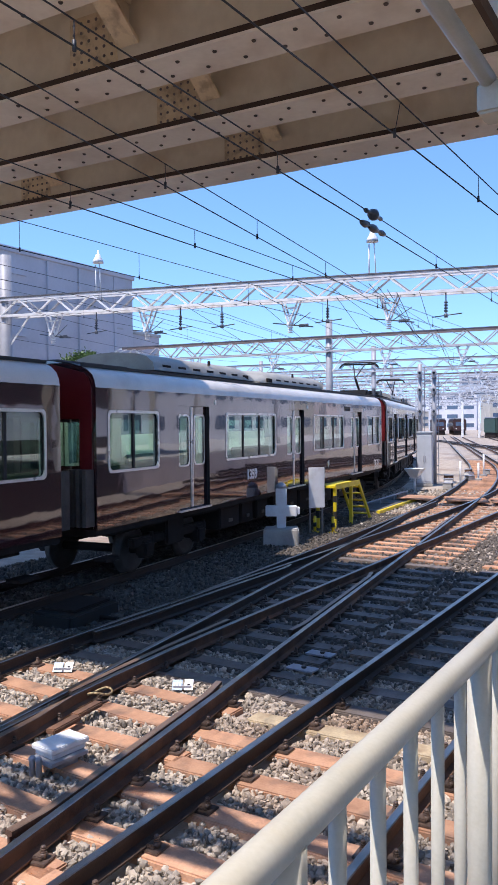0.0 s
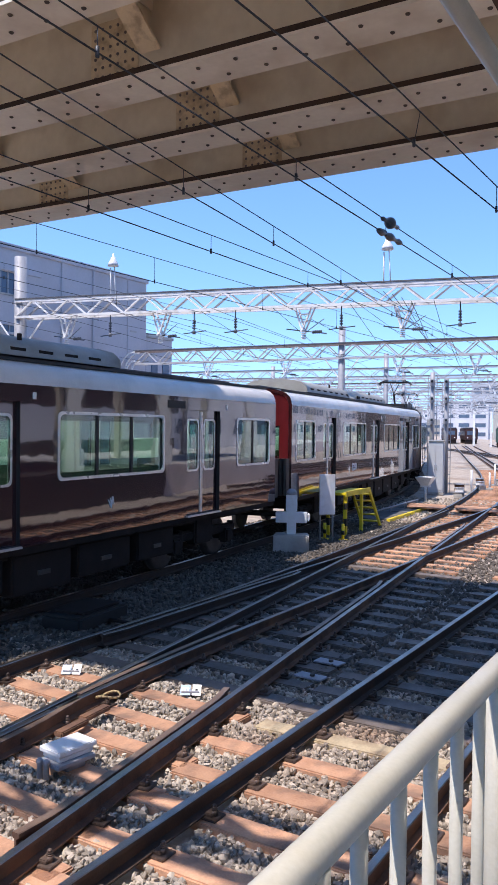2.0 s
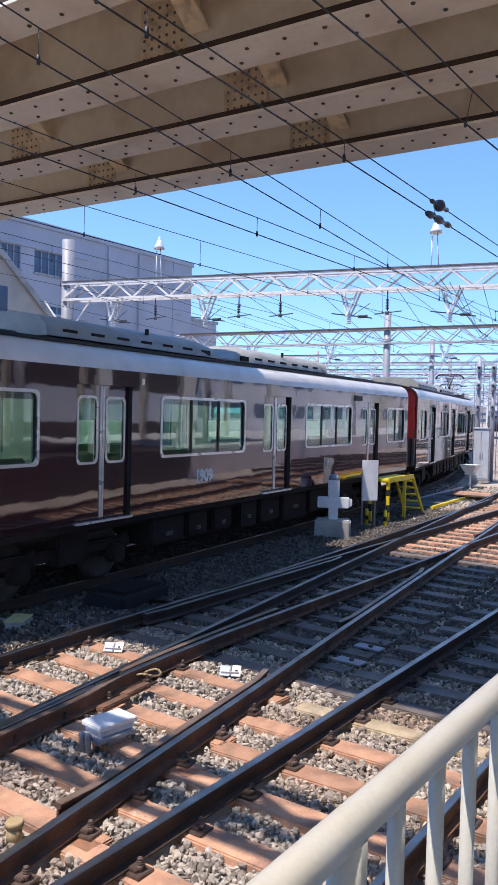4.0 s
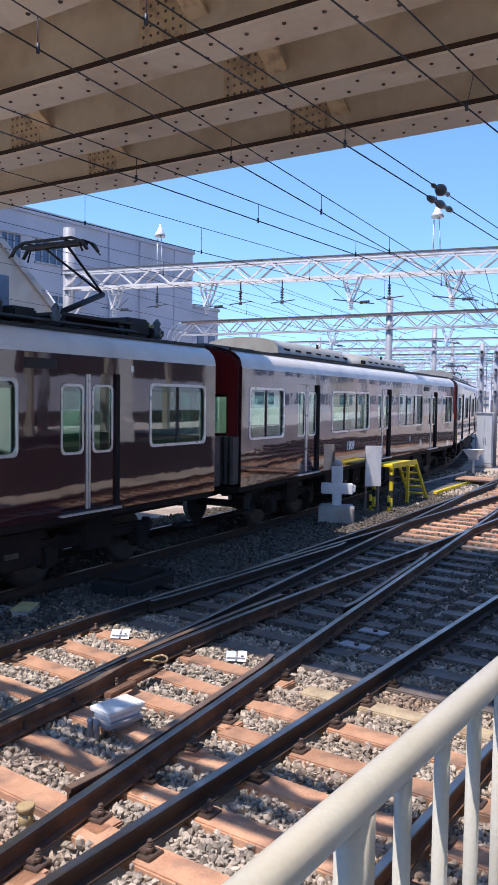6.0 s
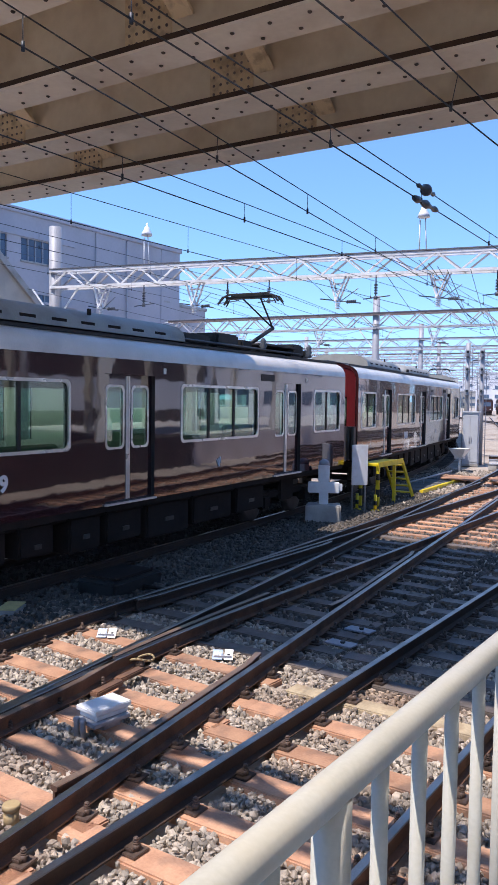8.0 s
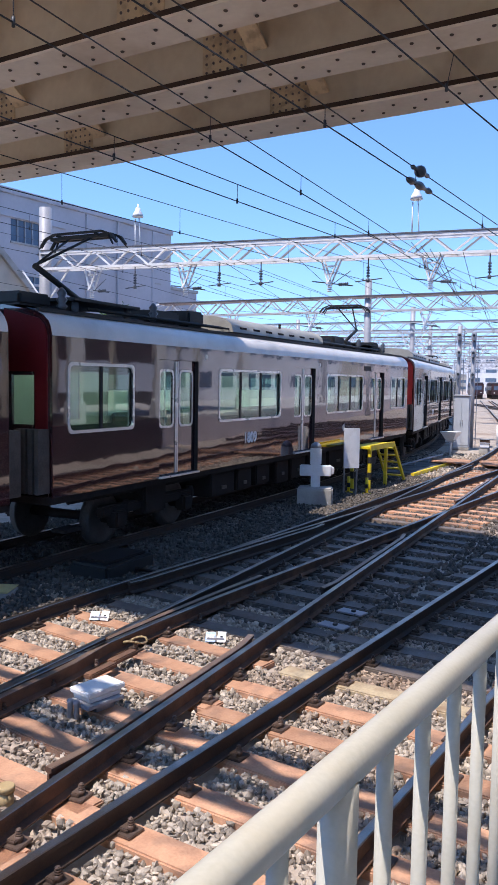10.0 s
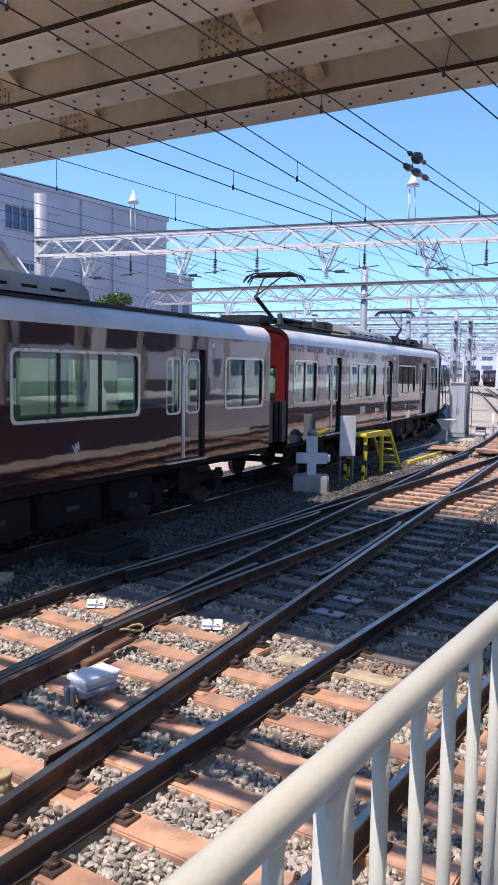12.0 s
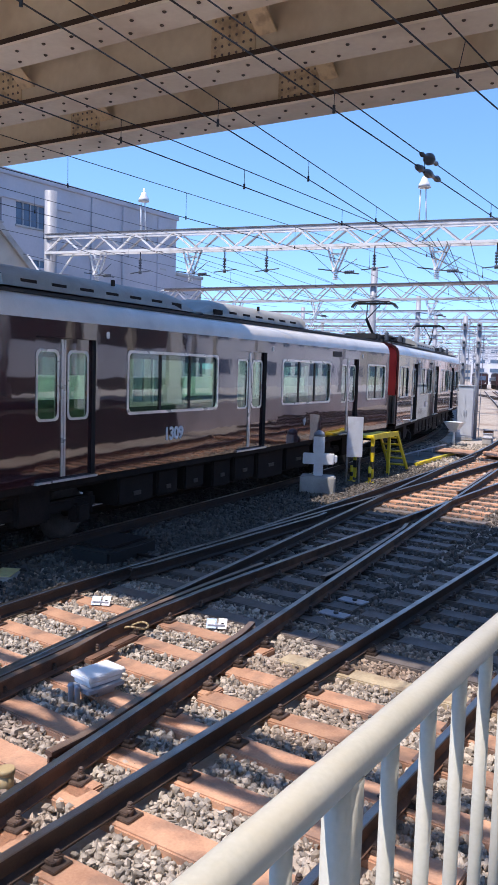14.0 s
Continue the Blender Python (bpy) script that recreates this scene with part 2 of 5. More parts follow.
# ---- building helpers ----
def membrane(name, face, through_light):
    """A thin cloth: dark by reflection, coloured where light shines through it."""
    m = bpy.data.materials.new(name)
    m.use_nodes = True
    n, l = m.node_tree.nodes, m.node_tree.links
    n.remove(n["Principled BSDF"])
    d, t, x = n.new("ShaderNodeBsdfDiffuse"), n.new("ShaderNodeBsdfTranslucent"), n.new("ShaderNodeAddShader")
    d.inputs[0].default_value, t.inputs[0].default_value = (*face, 1), (*through_light, 1)
    l.new(d.outputs[0], x.inputs[0])
    l.new(t.outputs[0], x.inputs[1])
    l.new(x.outputs[0], n["Material Output"].inputs[0])
    return m


RED_HOOD = surface("red_end_paint", (0.26, 0.011, 0.018), (0.22, 0.009, 0.015), 3, 0.6)


def glowing(name, colour, strength):
    m = bpy.data.materials.new(name)
    m.use_nodes = True
    p = m.node_tree.nodes["Principled BSDF"]
    p.inputs["Emission Color"].default_value, p.inputs["Emission Strength"].default_value = (*colour, 1), strength
    return m


TUBE = glowing("fluorescent_tube", (0.9, 1.0, 0.95), 3.0)
BLIND = membrane("pale_window_blind", (0.55, 0.6, 0.56), (0.38, 0.43, 0.39))


def mesh_of(bm, name, *materials):
    me = bpy.data.meshes.new(name)
    bm.normal_update()
    bm.to_mesh(me)
    bm.free()
    for m in materials:
        me.materials.append(m)
    return me


def part(name, bm, material, parent, label=""):
    materials = material if isinstance(material, (list, tuple)) else [material]
    ob = new(name, mesh_of(bm, name, *materials))
    ob.parent = parent
    return tagged(ob, label)


def thing(name, x=0, y=0, z=0, rz=0, label="", category="", group="", kind=""):
    ob = new(name)
    ob.empty_display_size = 0.1
    ob.matrix_basis = pose(x, y, z, 0, 0, rz)
    return tagged(ob, label, category, group, kind)


def single(name, bm, material, m=None, label="", category="", group="", kind=""):
    materials = material if isinstance(material, (list, tuple)) else [material]
    ob = new(name, mesh_of(bm, name, *materials))
    if m is not None:
        ob.matrix_basis = m
    return tagged(ob, label, category, group, kind)


def add_box(bm, x0, x1, y0, y1, z0, z1, bevel=0.0, m=None, mat=0):
    vs = bmesh.ops.create_cube(bm, size=1)["verts"]
    t = Matrix.Translation(((x0 + x1) / 2, (y0 + y1) / 2, (z0 + z1) / 2)) @ Matrix.Diagonal((abs(x1 - x0), abs(y1 - y0), abs(z1 - z0), 1))
    if m is not None:
        t = m @ t
    bmesh.ops.transform(bm, matrix=t, verts=vs)
    fs = {f for v in vs for f in v.link_faces}
    for f in fs:
        f.material_index = mat
    if bevel:
        r = bmesh.ops.bevel(bm, geom=list({e for f in fs for e in f.edges}), offset=bevel, segments=2, affect="EDGES")
        for f in r["faces"]:
            f.material_index = mat
    return bm


def boxed(*a, **k):
    return add_box(bmesh.new(), *a, **k)


def add_rod(bm, p, q, r, sides=8, r2=None, mat=0, smooth=True):
    p, q = Vector(p), Vector(q)
    d = q - p
    m = Matrix.Translation((p + q) / 2) @ d.to_track_quat("Z", "Y").to_matrix().to_4x4()
    vs = bmesh.ops.create_cone(bm, cap_ends=True, segments=sides, radius1=r, radius2=r if r2 is None else r2, depth=d.length, matrix=m)["verts"]
    for f in {f for v in vs for f in v.link_faces}:
        f.material_index = mat
        f.smooth = smooth and len(f.verts) == 4
    return bm


def rod(*a, **k):
    return add_rod(bmesh.new(), *a, **k)


def add_bar(bm, p, q, w, h=None, mat=0):
    """A square bar from p to q."""
    p, q = Vector(p), Vector(q)
    d = q - p
    m = Matrix.Translation((p + q) / 2) @ d.to_track_quat("Z", "Y").to_matrix().to_4x4()
    return add_box(bm, -w / 2, w / 2, -(h or w) / 2, (h or w) / 2, -d.length / 2, d.length / 2, m=m, mat=mat)


def sweep(points, profile, head=()):
    """A profile (across, up) swept along points; the profile's sides listed in head get the second material."""
    bm = bmesh.new()
    rings = []
    for i, p in enumerate(points):
        p = Vector(p)
        d = Vector(points[min(i + 1, len(points) - 1)]) - Vector(points[max(i - 1, 0)])
        side = Vector((d.y, -d.x, 0)).normalized()
        rings.append([bm.verts.new(p + side * a + Vector((0, 0, b))) for a, b in profile])
    n = len(profile)
    for r, s in zip(rings, rings[1:]):
        for i in range(n):
            f = bm.faces.new((r[i], r[(i + 1) % n], s[(i + 1) % n], s[i]))
            f.material_index = 1 if i in head else 0
    bm.faces.new(rings[0][::-1])
    bm.faces.new(rings[-1])
    return bm


def lathe(profile, sides=14, m=None):
    """A turned form from (radius, height) pairs."""
    bm = bmesh.new()
    rings = [[bm.verts.new((r * math.cos(2 * math.pi * k / sides), r * math.sin(2 * math.pi * k / sides), z)) for k in range(sides)] for r, z in profile]
    for a, b in zip(rings, rings[1:]):
        for k in range(sides):
            bm.faces.new((a[k], a[(k + 1) % sides], b[(k + 1) % sides], b[k])).smooth = True
    bm.faces.new(rings[0][::-1])
    bm.faces.new(rings[-1])
    if m is not None:
        bm.transform(m)
    return bm


def writing(name, text, size, material, parent, m):
    """Raised letters of the built-in font, turned into a mesh."""
    cu = bpy.data.curves.new(name, "FONT")
    cu.body, cu.size, cu.align_x, cu.extrude, cu.offset = text, size, "CENTER", 0.004, 0.012
    tmp = bpy.data.objects.new(name, cu)
    scene.collection.objects.link(tmp)
    me = bpy.data.meshes.new_from_object(tmp.evaluated_get(bpy.context.evaluated_depsgraph_get()))
    bpy.data.objects.remove(tmp)
    me.materials.clear()
    me.materials.append(material)
    ob = new(name, me)
    ob.parent = parent
    ob.matrix_basis = m
    return ob


# ---- the plan ----
def train_x(y):
    """The centre line of the far track, on which the train runs."""
    y0 = min(y, 60)
    x = -9.62 - 0.085 * (y0 - 4) - 0.0024 * max(0, y0 - 11) ** 2 - bend(y0, 24, 0.002, 0.084)
    return x - 0.4 * max(0, y - 60)


def bend(y, start, rate, most=0.32):
    full = start + most / (2 * rate)
    if y <= start:
        return 0
    if y <= full:
        return rate * (y - start) ** 2
    return rate * (full - start) ** 2 + most * (y - full)


def cross_x(y):
    """The right rail of the crossover."""
    return -3.57 - 0.135 * y - bend(y, 28, 0.0035, 0.185)


def middle_x(y):
    """The right rail of the middle track."""
    return -5.87 + (0.0 if y > 9 else 0.0125 * (9 - y) ** 2 if y > 4 else 0.3125 + 0.125 * (4 - y)) - bend(y, 24, 0.006)


def first_x(y):
    """The left rail of the platform track."""
    return -3.55 - bend(y, 30, 0.006)


# ---- ground ----
def ground():
    bm = bmesh.new()
    xs = [-1500, -300, -60, -30, -18, -8, -1, 10, 60, 600]
    ys = [-200, -40, 0, 10, 25, 60, 140, 400, 2500]
    g = [[bm.verts.new((x, y, -0.235)) for x in xs] for y in ys]
    for j in range(len(ys) - 1):
        for i in range(len(xs) - 1):
            bm.faces.new((g[j][i], g[j][i + 1], g[j + 1][i + 1], g[j + 1][i]))
    single("ground", bm, GRAVEL, label="grey-brown ballast ground of a railway yard", category="ground", kind="structure")


def stones(name, x0, x1, y0, y1, count, size, label, lift=0.0, ok=None, seed=1, material=None):
    """Broken ballast stones, scattered over a stretch of ground."""
    rng = np.random.default_rng(seed)
    bm = bmesh.new()
    bmesh.ops.create_icosphere(bm, subdivisions=1, radius=1)
    bm.verts.ensure_lookup_table()
    base = np.array([v.co for v in bm.verts])
    tri = np.array([[v.index for v in f.verts] for f in bm.faces])
    bm.free()
    shapes = [base * (1 + rng.uniform(-0.42, 0.38, (len(base), 1))) * rng.uniform(0.5, 1.3, 3) for _ in range(24)]
    pts = np.column_stack([rng.uniform(x0, x1, count), rng.uniform(y0, y1, count)])
    if ok is not None:
        pts = pts[[ok(x, y) for x, y in pts]]
    n = len(pts)
    a = rng.uniform(0, 6.28, n)
    s = size * rng.uniform(0.6, 1.35, n)
    v = np.empty((n, len(base), 3))
    for i in range(n):
        c, d = math.cos(a[i]), math.sin(a[i])
        v[i] = shapes[i % 24] @ np.array([[c, d, 0], [-d, c, 0], [0, 0, 1]]) * s[i]
    v[:, :, 0] += pts[:, :1]
    v[:, :, 1] += pts[:, 1:]
    v[:, :, 2] += (-0.225 + lift + rng.uniform(-0.01, 0.035, n))[:, None]
    f = (tri[None] + (np.arange(n) * len(base))[:, None, None]).reshape(-1, 3)
    me = bpy.data.meshes.new(name)
    me.vertices.add(n * len(base))
    me.vertices.foreach_set("co", v.reshape(-1))
    me.loops.add(f.size)
    me.loops.foreach_set("vertex_index", f.reshape(-1).astype(np.int32))
    me.polygons.add(len(f))
    me.polygons.foreach_set("loop_start", np.arange(0, f.size, 3, dtype=np.int32))
    me.update(calc_edges=True)
    me.shade_flat()
    me.materials.append(material or STONE)
    tagged(new(name, me), label, "ballast", kind="stuff")


# ---- tracks ----
RAIL = [(-0.064, -0.153), (0.064, -0.153), (0.064, -0.14), (0.012, -0.122), (0.009, -0.046), (0.033, -0.034), (0.033, -0.006), (0.026, 0),
        (-0.026, 0), (-0.033, -0.006), (-0.033, -0.034), (-0.009, -0.046), (-0.012, -0.122), (-0.064, -0.14)]


def rail(track, fx, y0, y1, shift=0.0, step=1.0, side=None, head=None, name="rail", lift=0.0):
    ys = np.linspace(y0, y1, max(2, int((y1 - y0) / step) + 1))
    pts = [(fx(y) + shift, y, lift) for y in ys]
    return part(name, sweep(pts, RAIL, head=(6, 7, 8)), [side or RUST, head or POLISHED], track)


def sleeper_mesh(length, material, width=0.25):
    bm = boxed(-length / 2, length / 2, -width / 2, width / 2, -0.15, 0, bevel=0.012)
    return mesh_of(bm, "sleeper", material)


def clip_mesh():
    """Base plate with two bolts and a spring clip."""
    bm = bmesh.new()
    add_box(bm, -0.17, 0.17, -0.075, 0.075, 0, 0.018, bevel=0.004)
    for sx in (-1, 1):
        add_box(bm, sx * 0.055, sx * 0.125, -0.045, 0.045, 0.018, 0.045, bevel=0.006)
        add_rod(bm, (sx * 0.115, 0, 0.018), (sx * 0.115, 0, 0.06), 0.026, 6)
        add_rod(bm, (sx * 0.115, 0, 0.06), (sx * 0.115, 0, 0.105), 0.012, 6)
        for k in range(3):
            add_rod(bm, (sx * 0.115, 0, 0.064 + 0.014 * k), (sx * 0.115, 0, 0.072 + 0.014 * k), 0.024 - 0.003 * k, 6)
    return mesh_of(bm, "rail_clip", CLIP)


def tracks():
    one = tagged(new("railway_track"), "rusty railway track on red-brown sleepers beside the platform fence", "railway track")
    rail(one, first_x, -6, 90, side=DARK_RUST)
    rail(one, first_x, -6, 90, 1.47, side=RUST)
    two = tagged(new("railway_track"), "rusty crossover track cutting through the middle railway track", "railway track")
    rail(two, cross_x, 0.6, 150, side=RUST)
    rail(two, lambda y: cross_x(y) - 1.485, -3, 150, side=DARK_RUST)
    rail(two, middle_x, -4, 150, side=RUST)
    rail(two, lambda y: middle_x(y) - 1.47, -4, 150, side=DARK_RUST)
    rail(two, lambda y: -7.32 - 0.058 * (y - 10) - 0.0007 * (y - 10) ** 2, 10, 27, side=DARK_RUST)
    flare = lambda f, a, b, off: (lambda y: f(y) + off - 0.05 * max(0, (a + 0.35 - y) / 0.35) - 0.05 * max(0, (y - b + 0.35) / 0.35))
    rail(two, flare(cross_x, 4.0, 7.3, -0.095), 4.0, 7.3, step=0.1, side=RUST, head=DULL_HEAD, name="guard_rail")
    rail(two, flare(cross_x, 9.5, 13.8, -0.1), 9.5, 13.8, step=0.2, side=DARK_RUST, head=DULL_HEAD, name="guard_rail")
    rail(two, flare(cross_x, 18.5, 23.5, -0.1), 18.5, 23.5, step=0.2, side=RUST, head=DULL_HEAD, name="guard_rail")
    rail(two, flare(lambda y: middle_x(y) - 1.37, 8.2, 13.8, 0.05), 8.2, 13.8, step=0.2, side=DARK_RUST, name="guard_rail")
    rail(two, flare(lambda y: middle_x(y) + 0.1, 3.0, 5.9, 0.0), 2.0, 6.2, step=0.2, side=RUST, head=DULL_HEAD, name="wing_rail")
    rail(two, lambda y: middle_x(y) - 0.1 - 0.02 * (y - 7.0), 6.3, 9.6, step=0.2, side=DARK_RUST, head=DULL_HEAD, name="wing_rail")
    far = tagged(new("railway_track"), "dark railway track in the shade under the train", "railway track")
    for s in (-0.735, 0.735):
        rail(far, train_x, -25, 190, s, side=DARK_RUST)
    extra = tagged(new("railway_track"), "distant curving railway track on pale ballast", "railway track")
    for s in (4.2, 5.67, 8.6, 10.07):
        rail(extra, lambda y: middle_x(y), 34, 170, s, step=2, side=DARK_RUST)
    yard = tagged(new("railway_track"), "rusty yard track curving away among pale ballast", "railway track")
    for s in (0.0, 1.47):
        rail(yard, lambda y: first_x(y) + 2.2 - bend(y, 44, 0.004, 0.2), 40, 150, s, step=2, side=DARK_RUST)
    tie = mesh_of(boxed(-1.2, 1.2, -0.12, 0.12, -0.1, 0, bevel=0.01), "sleeper", SLEEPER_GREY)
    for tr, f, off in ((extra, middle_x, 4.93), (extra, middle_x, 9.33), (yard, lambda y: first_x(y) + 2.2 - bend(y, 44, 0.004, 0.2), 0.73)):
        for k in range(60):
            ob = new("sleeper", tie)
            ob.parent = tr
            ob.matrix_basis = pose(f(40 + 1.1 * k) + off, 40 + 1.1 * k, -0.16, 0, 0, 17)
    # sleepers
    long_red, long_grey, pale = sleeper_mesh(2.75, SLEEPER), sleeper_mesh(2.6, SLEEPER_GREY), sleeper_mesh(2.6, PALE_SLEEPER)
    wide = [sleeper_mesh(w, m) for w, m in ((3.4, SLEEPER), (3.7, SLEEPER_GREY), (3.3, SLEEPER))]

    def put(track, me, x, y, rz=0.0, z=-0.153):
        ob = new("sleeper", me)
        ob.parent = track
        ob.matrix_basis = pose(x, y, z - 0.02, 0, 0, rz)
    rnd = random.Random(4)
    k = 0
    y = 1.45
    while y < 60:
        # sleepers under the bridge go grey, its shade painted in
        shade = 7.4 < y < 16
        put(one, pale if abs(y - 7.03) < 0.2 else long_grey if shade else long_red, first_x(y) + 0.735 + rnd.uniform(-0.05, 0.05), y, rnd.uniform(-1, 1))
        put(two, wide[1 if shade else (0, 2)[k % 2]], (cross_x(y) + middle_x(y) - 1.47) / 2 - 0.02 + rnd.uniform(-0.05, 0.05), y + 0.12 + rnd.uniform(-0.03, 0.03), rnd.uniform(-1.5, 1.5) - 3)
        y += 0.62
        k += 1
    y = 4.0
    while y < 70:
        put(far, long_grey, train_x(y), y, 7)
        y += 0.62 if y < 40 else 1.0
    clip = clip_mesh()
    y = 1.45
    while y < 13:
        for tr, x, rz in ((one, first_x(y), 0), (one, first_x(y) + 1.47, 0), (two, cross_x(y + 0.12), 8), (two, cross_x(y + 0.12) - 1.485, 8),
                          (two, middle_x(y + 0.12) - 1.47, 3), (two, middle_x(y + 0.12), 3)):
            ob = new("rail_clip", clip)
            ob.parent = tr
            ob.matrix_basis = pose(x, y + (0.12 if tr is two else 0), -0.172, 0, 0, rz)
        y += 0.62
    # bonding ring and stretcher bars on the crossing
    bm = bmesh.new()
    for i in range(14):
        a, b = 2 * math.pi * i / 14, 2 * math.pi * (i + 1) / 14
        add_rod(bm, (0.13 * math.cos(a), 0.07 * math.sin(a), 0.02 * math.sin(2 * a)), (0.13 * math.cos(b), 0.07 * math.sin(b), 0.02 * math.sin(2 * b)), 0.012, 6)
    ob = part("bond_cable", bm, TAN, two)
    ob.matrix_basis = pose(-5.68, 6.55, -0.06, 0, 0, 60)
    for x, y in ((-5.5, 6.15), (-5.42, 5.75)):
        ob = part("spacer_block", boxed(-0.05, 0.05, -0.2, 0.2, -0.05, 0, bevel=0.01), RUST, two)
        ob.matrix_basis = pose(x, y, -0.06, 0, 0, 5)


def crossing():
    c = tagged(new("foot_crossing"), "orange-brown timber foot crossing laid between the rails", "crossing")
    me = mesh_of(boxed(-0.75, 0.75, -0.13, 0.13, -0.05, 0, bevel=0.01), "plank", PLANK)
    for i in range(5):
        for x in (-9.5, -7.7, -6.05, -4.5, -2.9):
            ob = new("plank", me)
            ob.parent = c
            ob.matrix_basis = pose(x - 0.1 * i, 28.0 + 0.28 * i, -0.03, 0, 0, -6)


# ---- platform, fence, canopy ----
def platform():
    bm = boxed(-0.78, 7, -30, 7.5, -0.3, 1.1, bevel=0.01)
    single("platform", bm, CONCRETE, label="pale concrete station platform end behind the fence", category="platform", kind="structure")
    f = thing("platform_fence", -0.65, 0, 1.1, label="ivory-painted tubular steel fence along the platform edge", category="fence")
    part("handrail", rod((0, -4, 1.074), (0, 7, 1.074), 0.0265, 20), WHITE_PAINT, f)
    part("bottom_rail", rod((0, -4, 0.12), (0, 7, 0.12), 0.017, 10), WHITE_PAINT, f)
    post = mesh_of(rod((0, 0, 0), (0, 0, 1.065), 0.028, 20), "post", WHITE_PAINT)
    bal = mesh_of(rod((0, 0, 0.12), (0, 0, 1.06), 0.0135, 12), "baluster", WHITE_PAINT)
    for i in range(-24, 36):
        y = 1.18 + 0.16 * i
        ob = new("post" if i % 6 == 0 else "baluster", post if i % 6 == 0 else bal)
        ob.parent = f
        ob.matrix_basis = pose(0, y, 0)
    c = thing("platform_canopy", label="beige corrugated platform canopy with a steel edge beam and gutter", category="canopy")
    bm = bmesh.new()
    prev = None
    for i in range(240):
        y = -20.7 + i * 0.1
        z = 4.0 + 0.02 * math.sin(i * math.pi / 2 + 0.7)
        row = [bm.verts.new((-0.82, y, z)), bm.verts.new((5.5, y, z + 0.5))]
        if prev:
            bm.faces.new((prev[0], prev[1], row[1], row[0]))
        prev = row
    bmesh.ops.solidify(bm, geom=bm.faces[:], thickness=0.02)
    part("roof_sheet", bm, CANOPY, c)
    part("edge_beam", rod((-0.887, -20, 3.92), (-0.887, 3.2, 3.92), 0.03, 14), WHITE_PAINT, c)
    part("bracket", boxed(-0.925, -0.76, 3.18, 3.32, 3.8, 3.912, bevel=0.01), WHITE_PAINT, c)
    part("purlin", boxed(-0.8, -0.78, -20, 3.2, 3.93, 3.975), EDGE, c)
    for i in range(12):
        y = 3.0 - i * 0.5
        part("rafter", add_bar(bmesh.new(), (-0.76, y, 3.94), (5.5, y, 4.43), 0.05, 0.08), GIRDER, c)
    for y in (-14, -8, -2):
        part("column", rod((3.0, y, 1.1), (3.0, y, 4.26), 0.11, 14), WHITE_PAINT, c)


def station_side():
    """Unseen platforms that shut the yard off, added to tone reflections in the train."""
    s = thing("far_platform", 0.6, 0, 0, label="unseen long platform with white columns under a dark roof, toned for reflections", category="platform", kind="structure")
    # near slab dark: the roof's shade is put into its colour
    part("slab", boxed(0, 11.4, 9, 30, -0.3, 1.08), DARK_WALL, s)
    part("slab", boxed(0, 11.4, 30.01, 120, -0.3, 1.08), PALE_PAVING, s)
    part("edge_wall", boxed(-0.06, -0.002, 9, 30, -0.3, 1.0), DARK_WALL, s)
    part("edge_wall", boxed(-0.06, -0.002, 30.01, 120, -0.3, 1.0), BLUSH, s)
    # unseen banded wall, added to cut sky light and tone the mirror image
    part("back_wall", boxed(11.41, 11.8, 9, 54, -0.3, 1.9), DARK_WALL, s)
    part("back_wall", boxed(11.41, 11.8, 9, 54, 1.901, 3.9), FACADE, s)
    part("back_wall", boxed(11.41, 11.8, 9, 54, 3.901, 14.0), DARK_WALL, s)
    part("roof", boxed(0.7, 5.0, 9, 44, 5.2, 5.5), DARK_WALL, s)
    for y in (17.4, 23.6, 30.4, 41.0):
        part("column", boxed(-0.26, 0.26, -0.26, 0.26, 1.08, 6.0, bevel=0.02, m=pose(0.32, y, 0, 0, 0, 45)), SIGN_WHITE, s)
        part("column_foot", boxed(-0.34, 0.34, -0.34, 0.34, 1.08, 1.9, bevel=0.03, m=pose(0.32, y, 0, 0, 0, 45)), SIGN_WHITE, s)
    for i in range(7):
        part("inner_column", boxed(6.0, 6.3, 14 + 5.6 * i, 14.3 + 5.6 * i, 1.08, 5.2), BEIGE, s)
    # unseen pale fronts, added to brighten what the far cars mirror
    rnd = random.Random(31)
    y = 54.5
    while y < 260:
        w = rnd.uniform(3.0, 9.0)
        h = rnd.uniform(7.0, 12.0) + y / 30
        m = pose(12.0 + rnd.uniform(0, 1.5) - 0.055 * (y - 58), y + w / 2, 0, 0, 0, -48)
        p = part("back_panel", boxed(-w / 2, w / 2, 0, 0.5, -0.3, h, m=m), rnd.choice((FACADE, FACADE, BLUSH, FACADE, BEIGE)), s)
        for k in range(int(w // 2.2)):
            for z in np.arange(2.2, h - 1.5, 3.1):
                x = -w / 2 + 1.1 + 2.2 * k
                part("back_window", boxed(x - 0.55, x + 0.55, -0.06, -0.004, float(z), float(z) + 1.3, m=m), WINDOW_DARK, p)
        y += w * 0.75 + rnd.uniform(0.0, 0.8)
    # wall added out of view; its dark middle tones down grazing reflections
    w = thing("yard_wall", -34, 205, -0.3, label="unseen wall of pale and dark panels closing the far yard, added for reflections", category="shed", kind="structure")
    x = 0
    while x < 95:
        wide = rnd.uniform(2.5, 8)
        part("front_panel", boxed(x, x + wide, 0, 0.5, 0, rnd.uniform(9, 15)), rnd.choice((DARK_WALL, RAILTOP_BROWN, UNDER) if 10 < x < 46 else (FACADE, BLUSH, BEIGE, RAILTOP_BROWN)), w)
        x += wide + rnd.uniform(0.0, 0.7)


# ---- the bridge ----
GIRDERS = [(9.72, 10.34), (8.16, 8.68), (6.6, 7.12), (5.0, 5.5)]


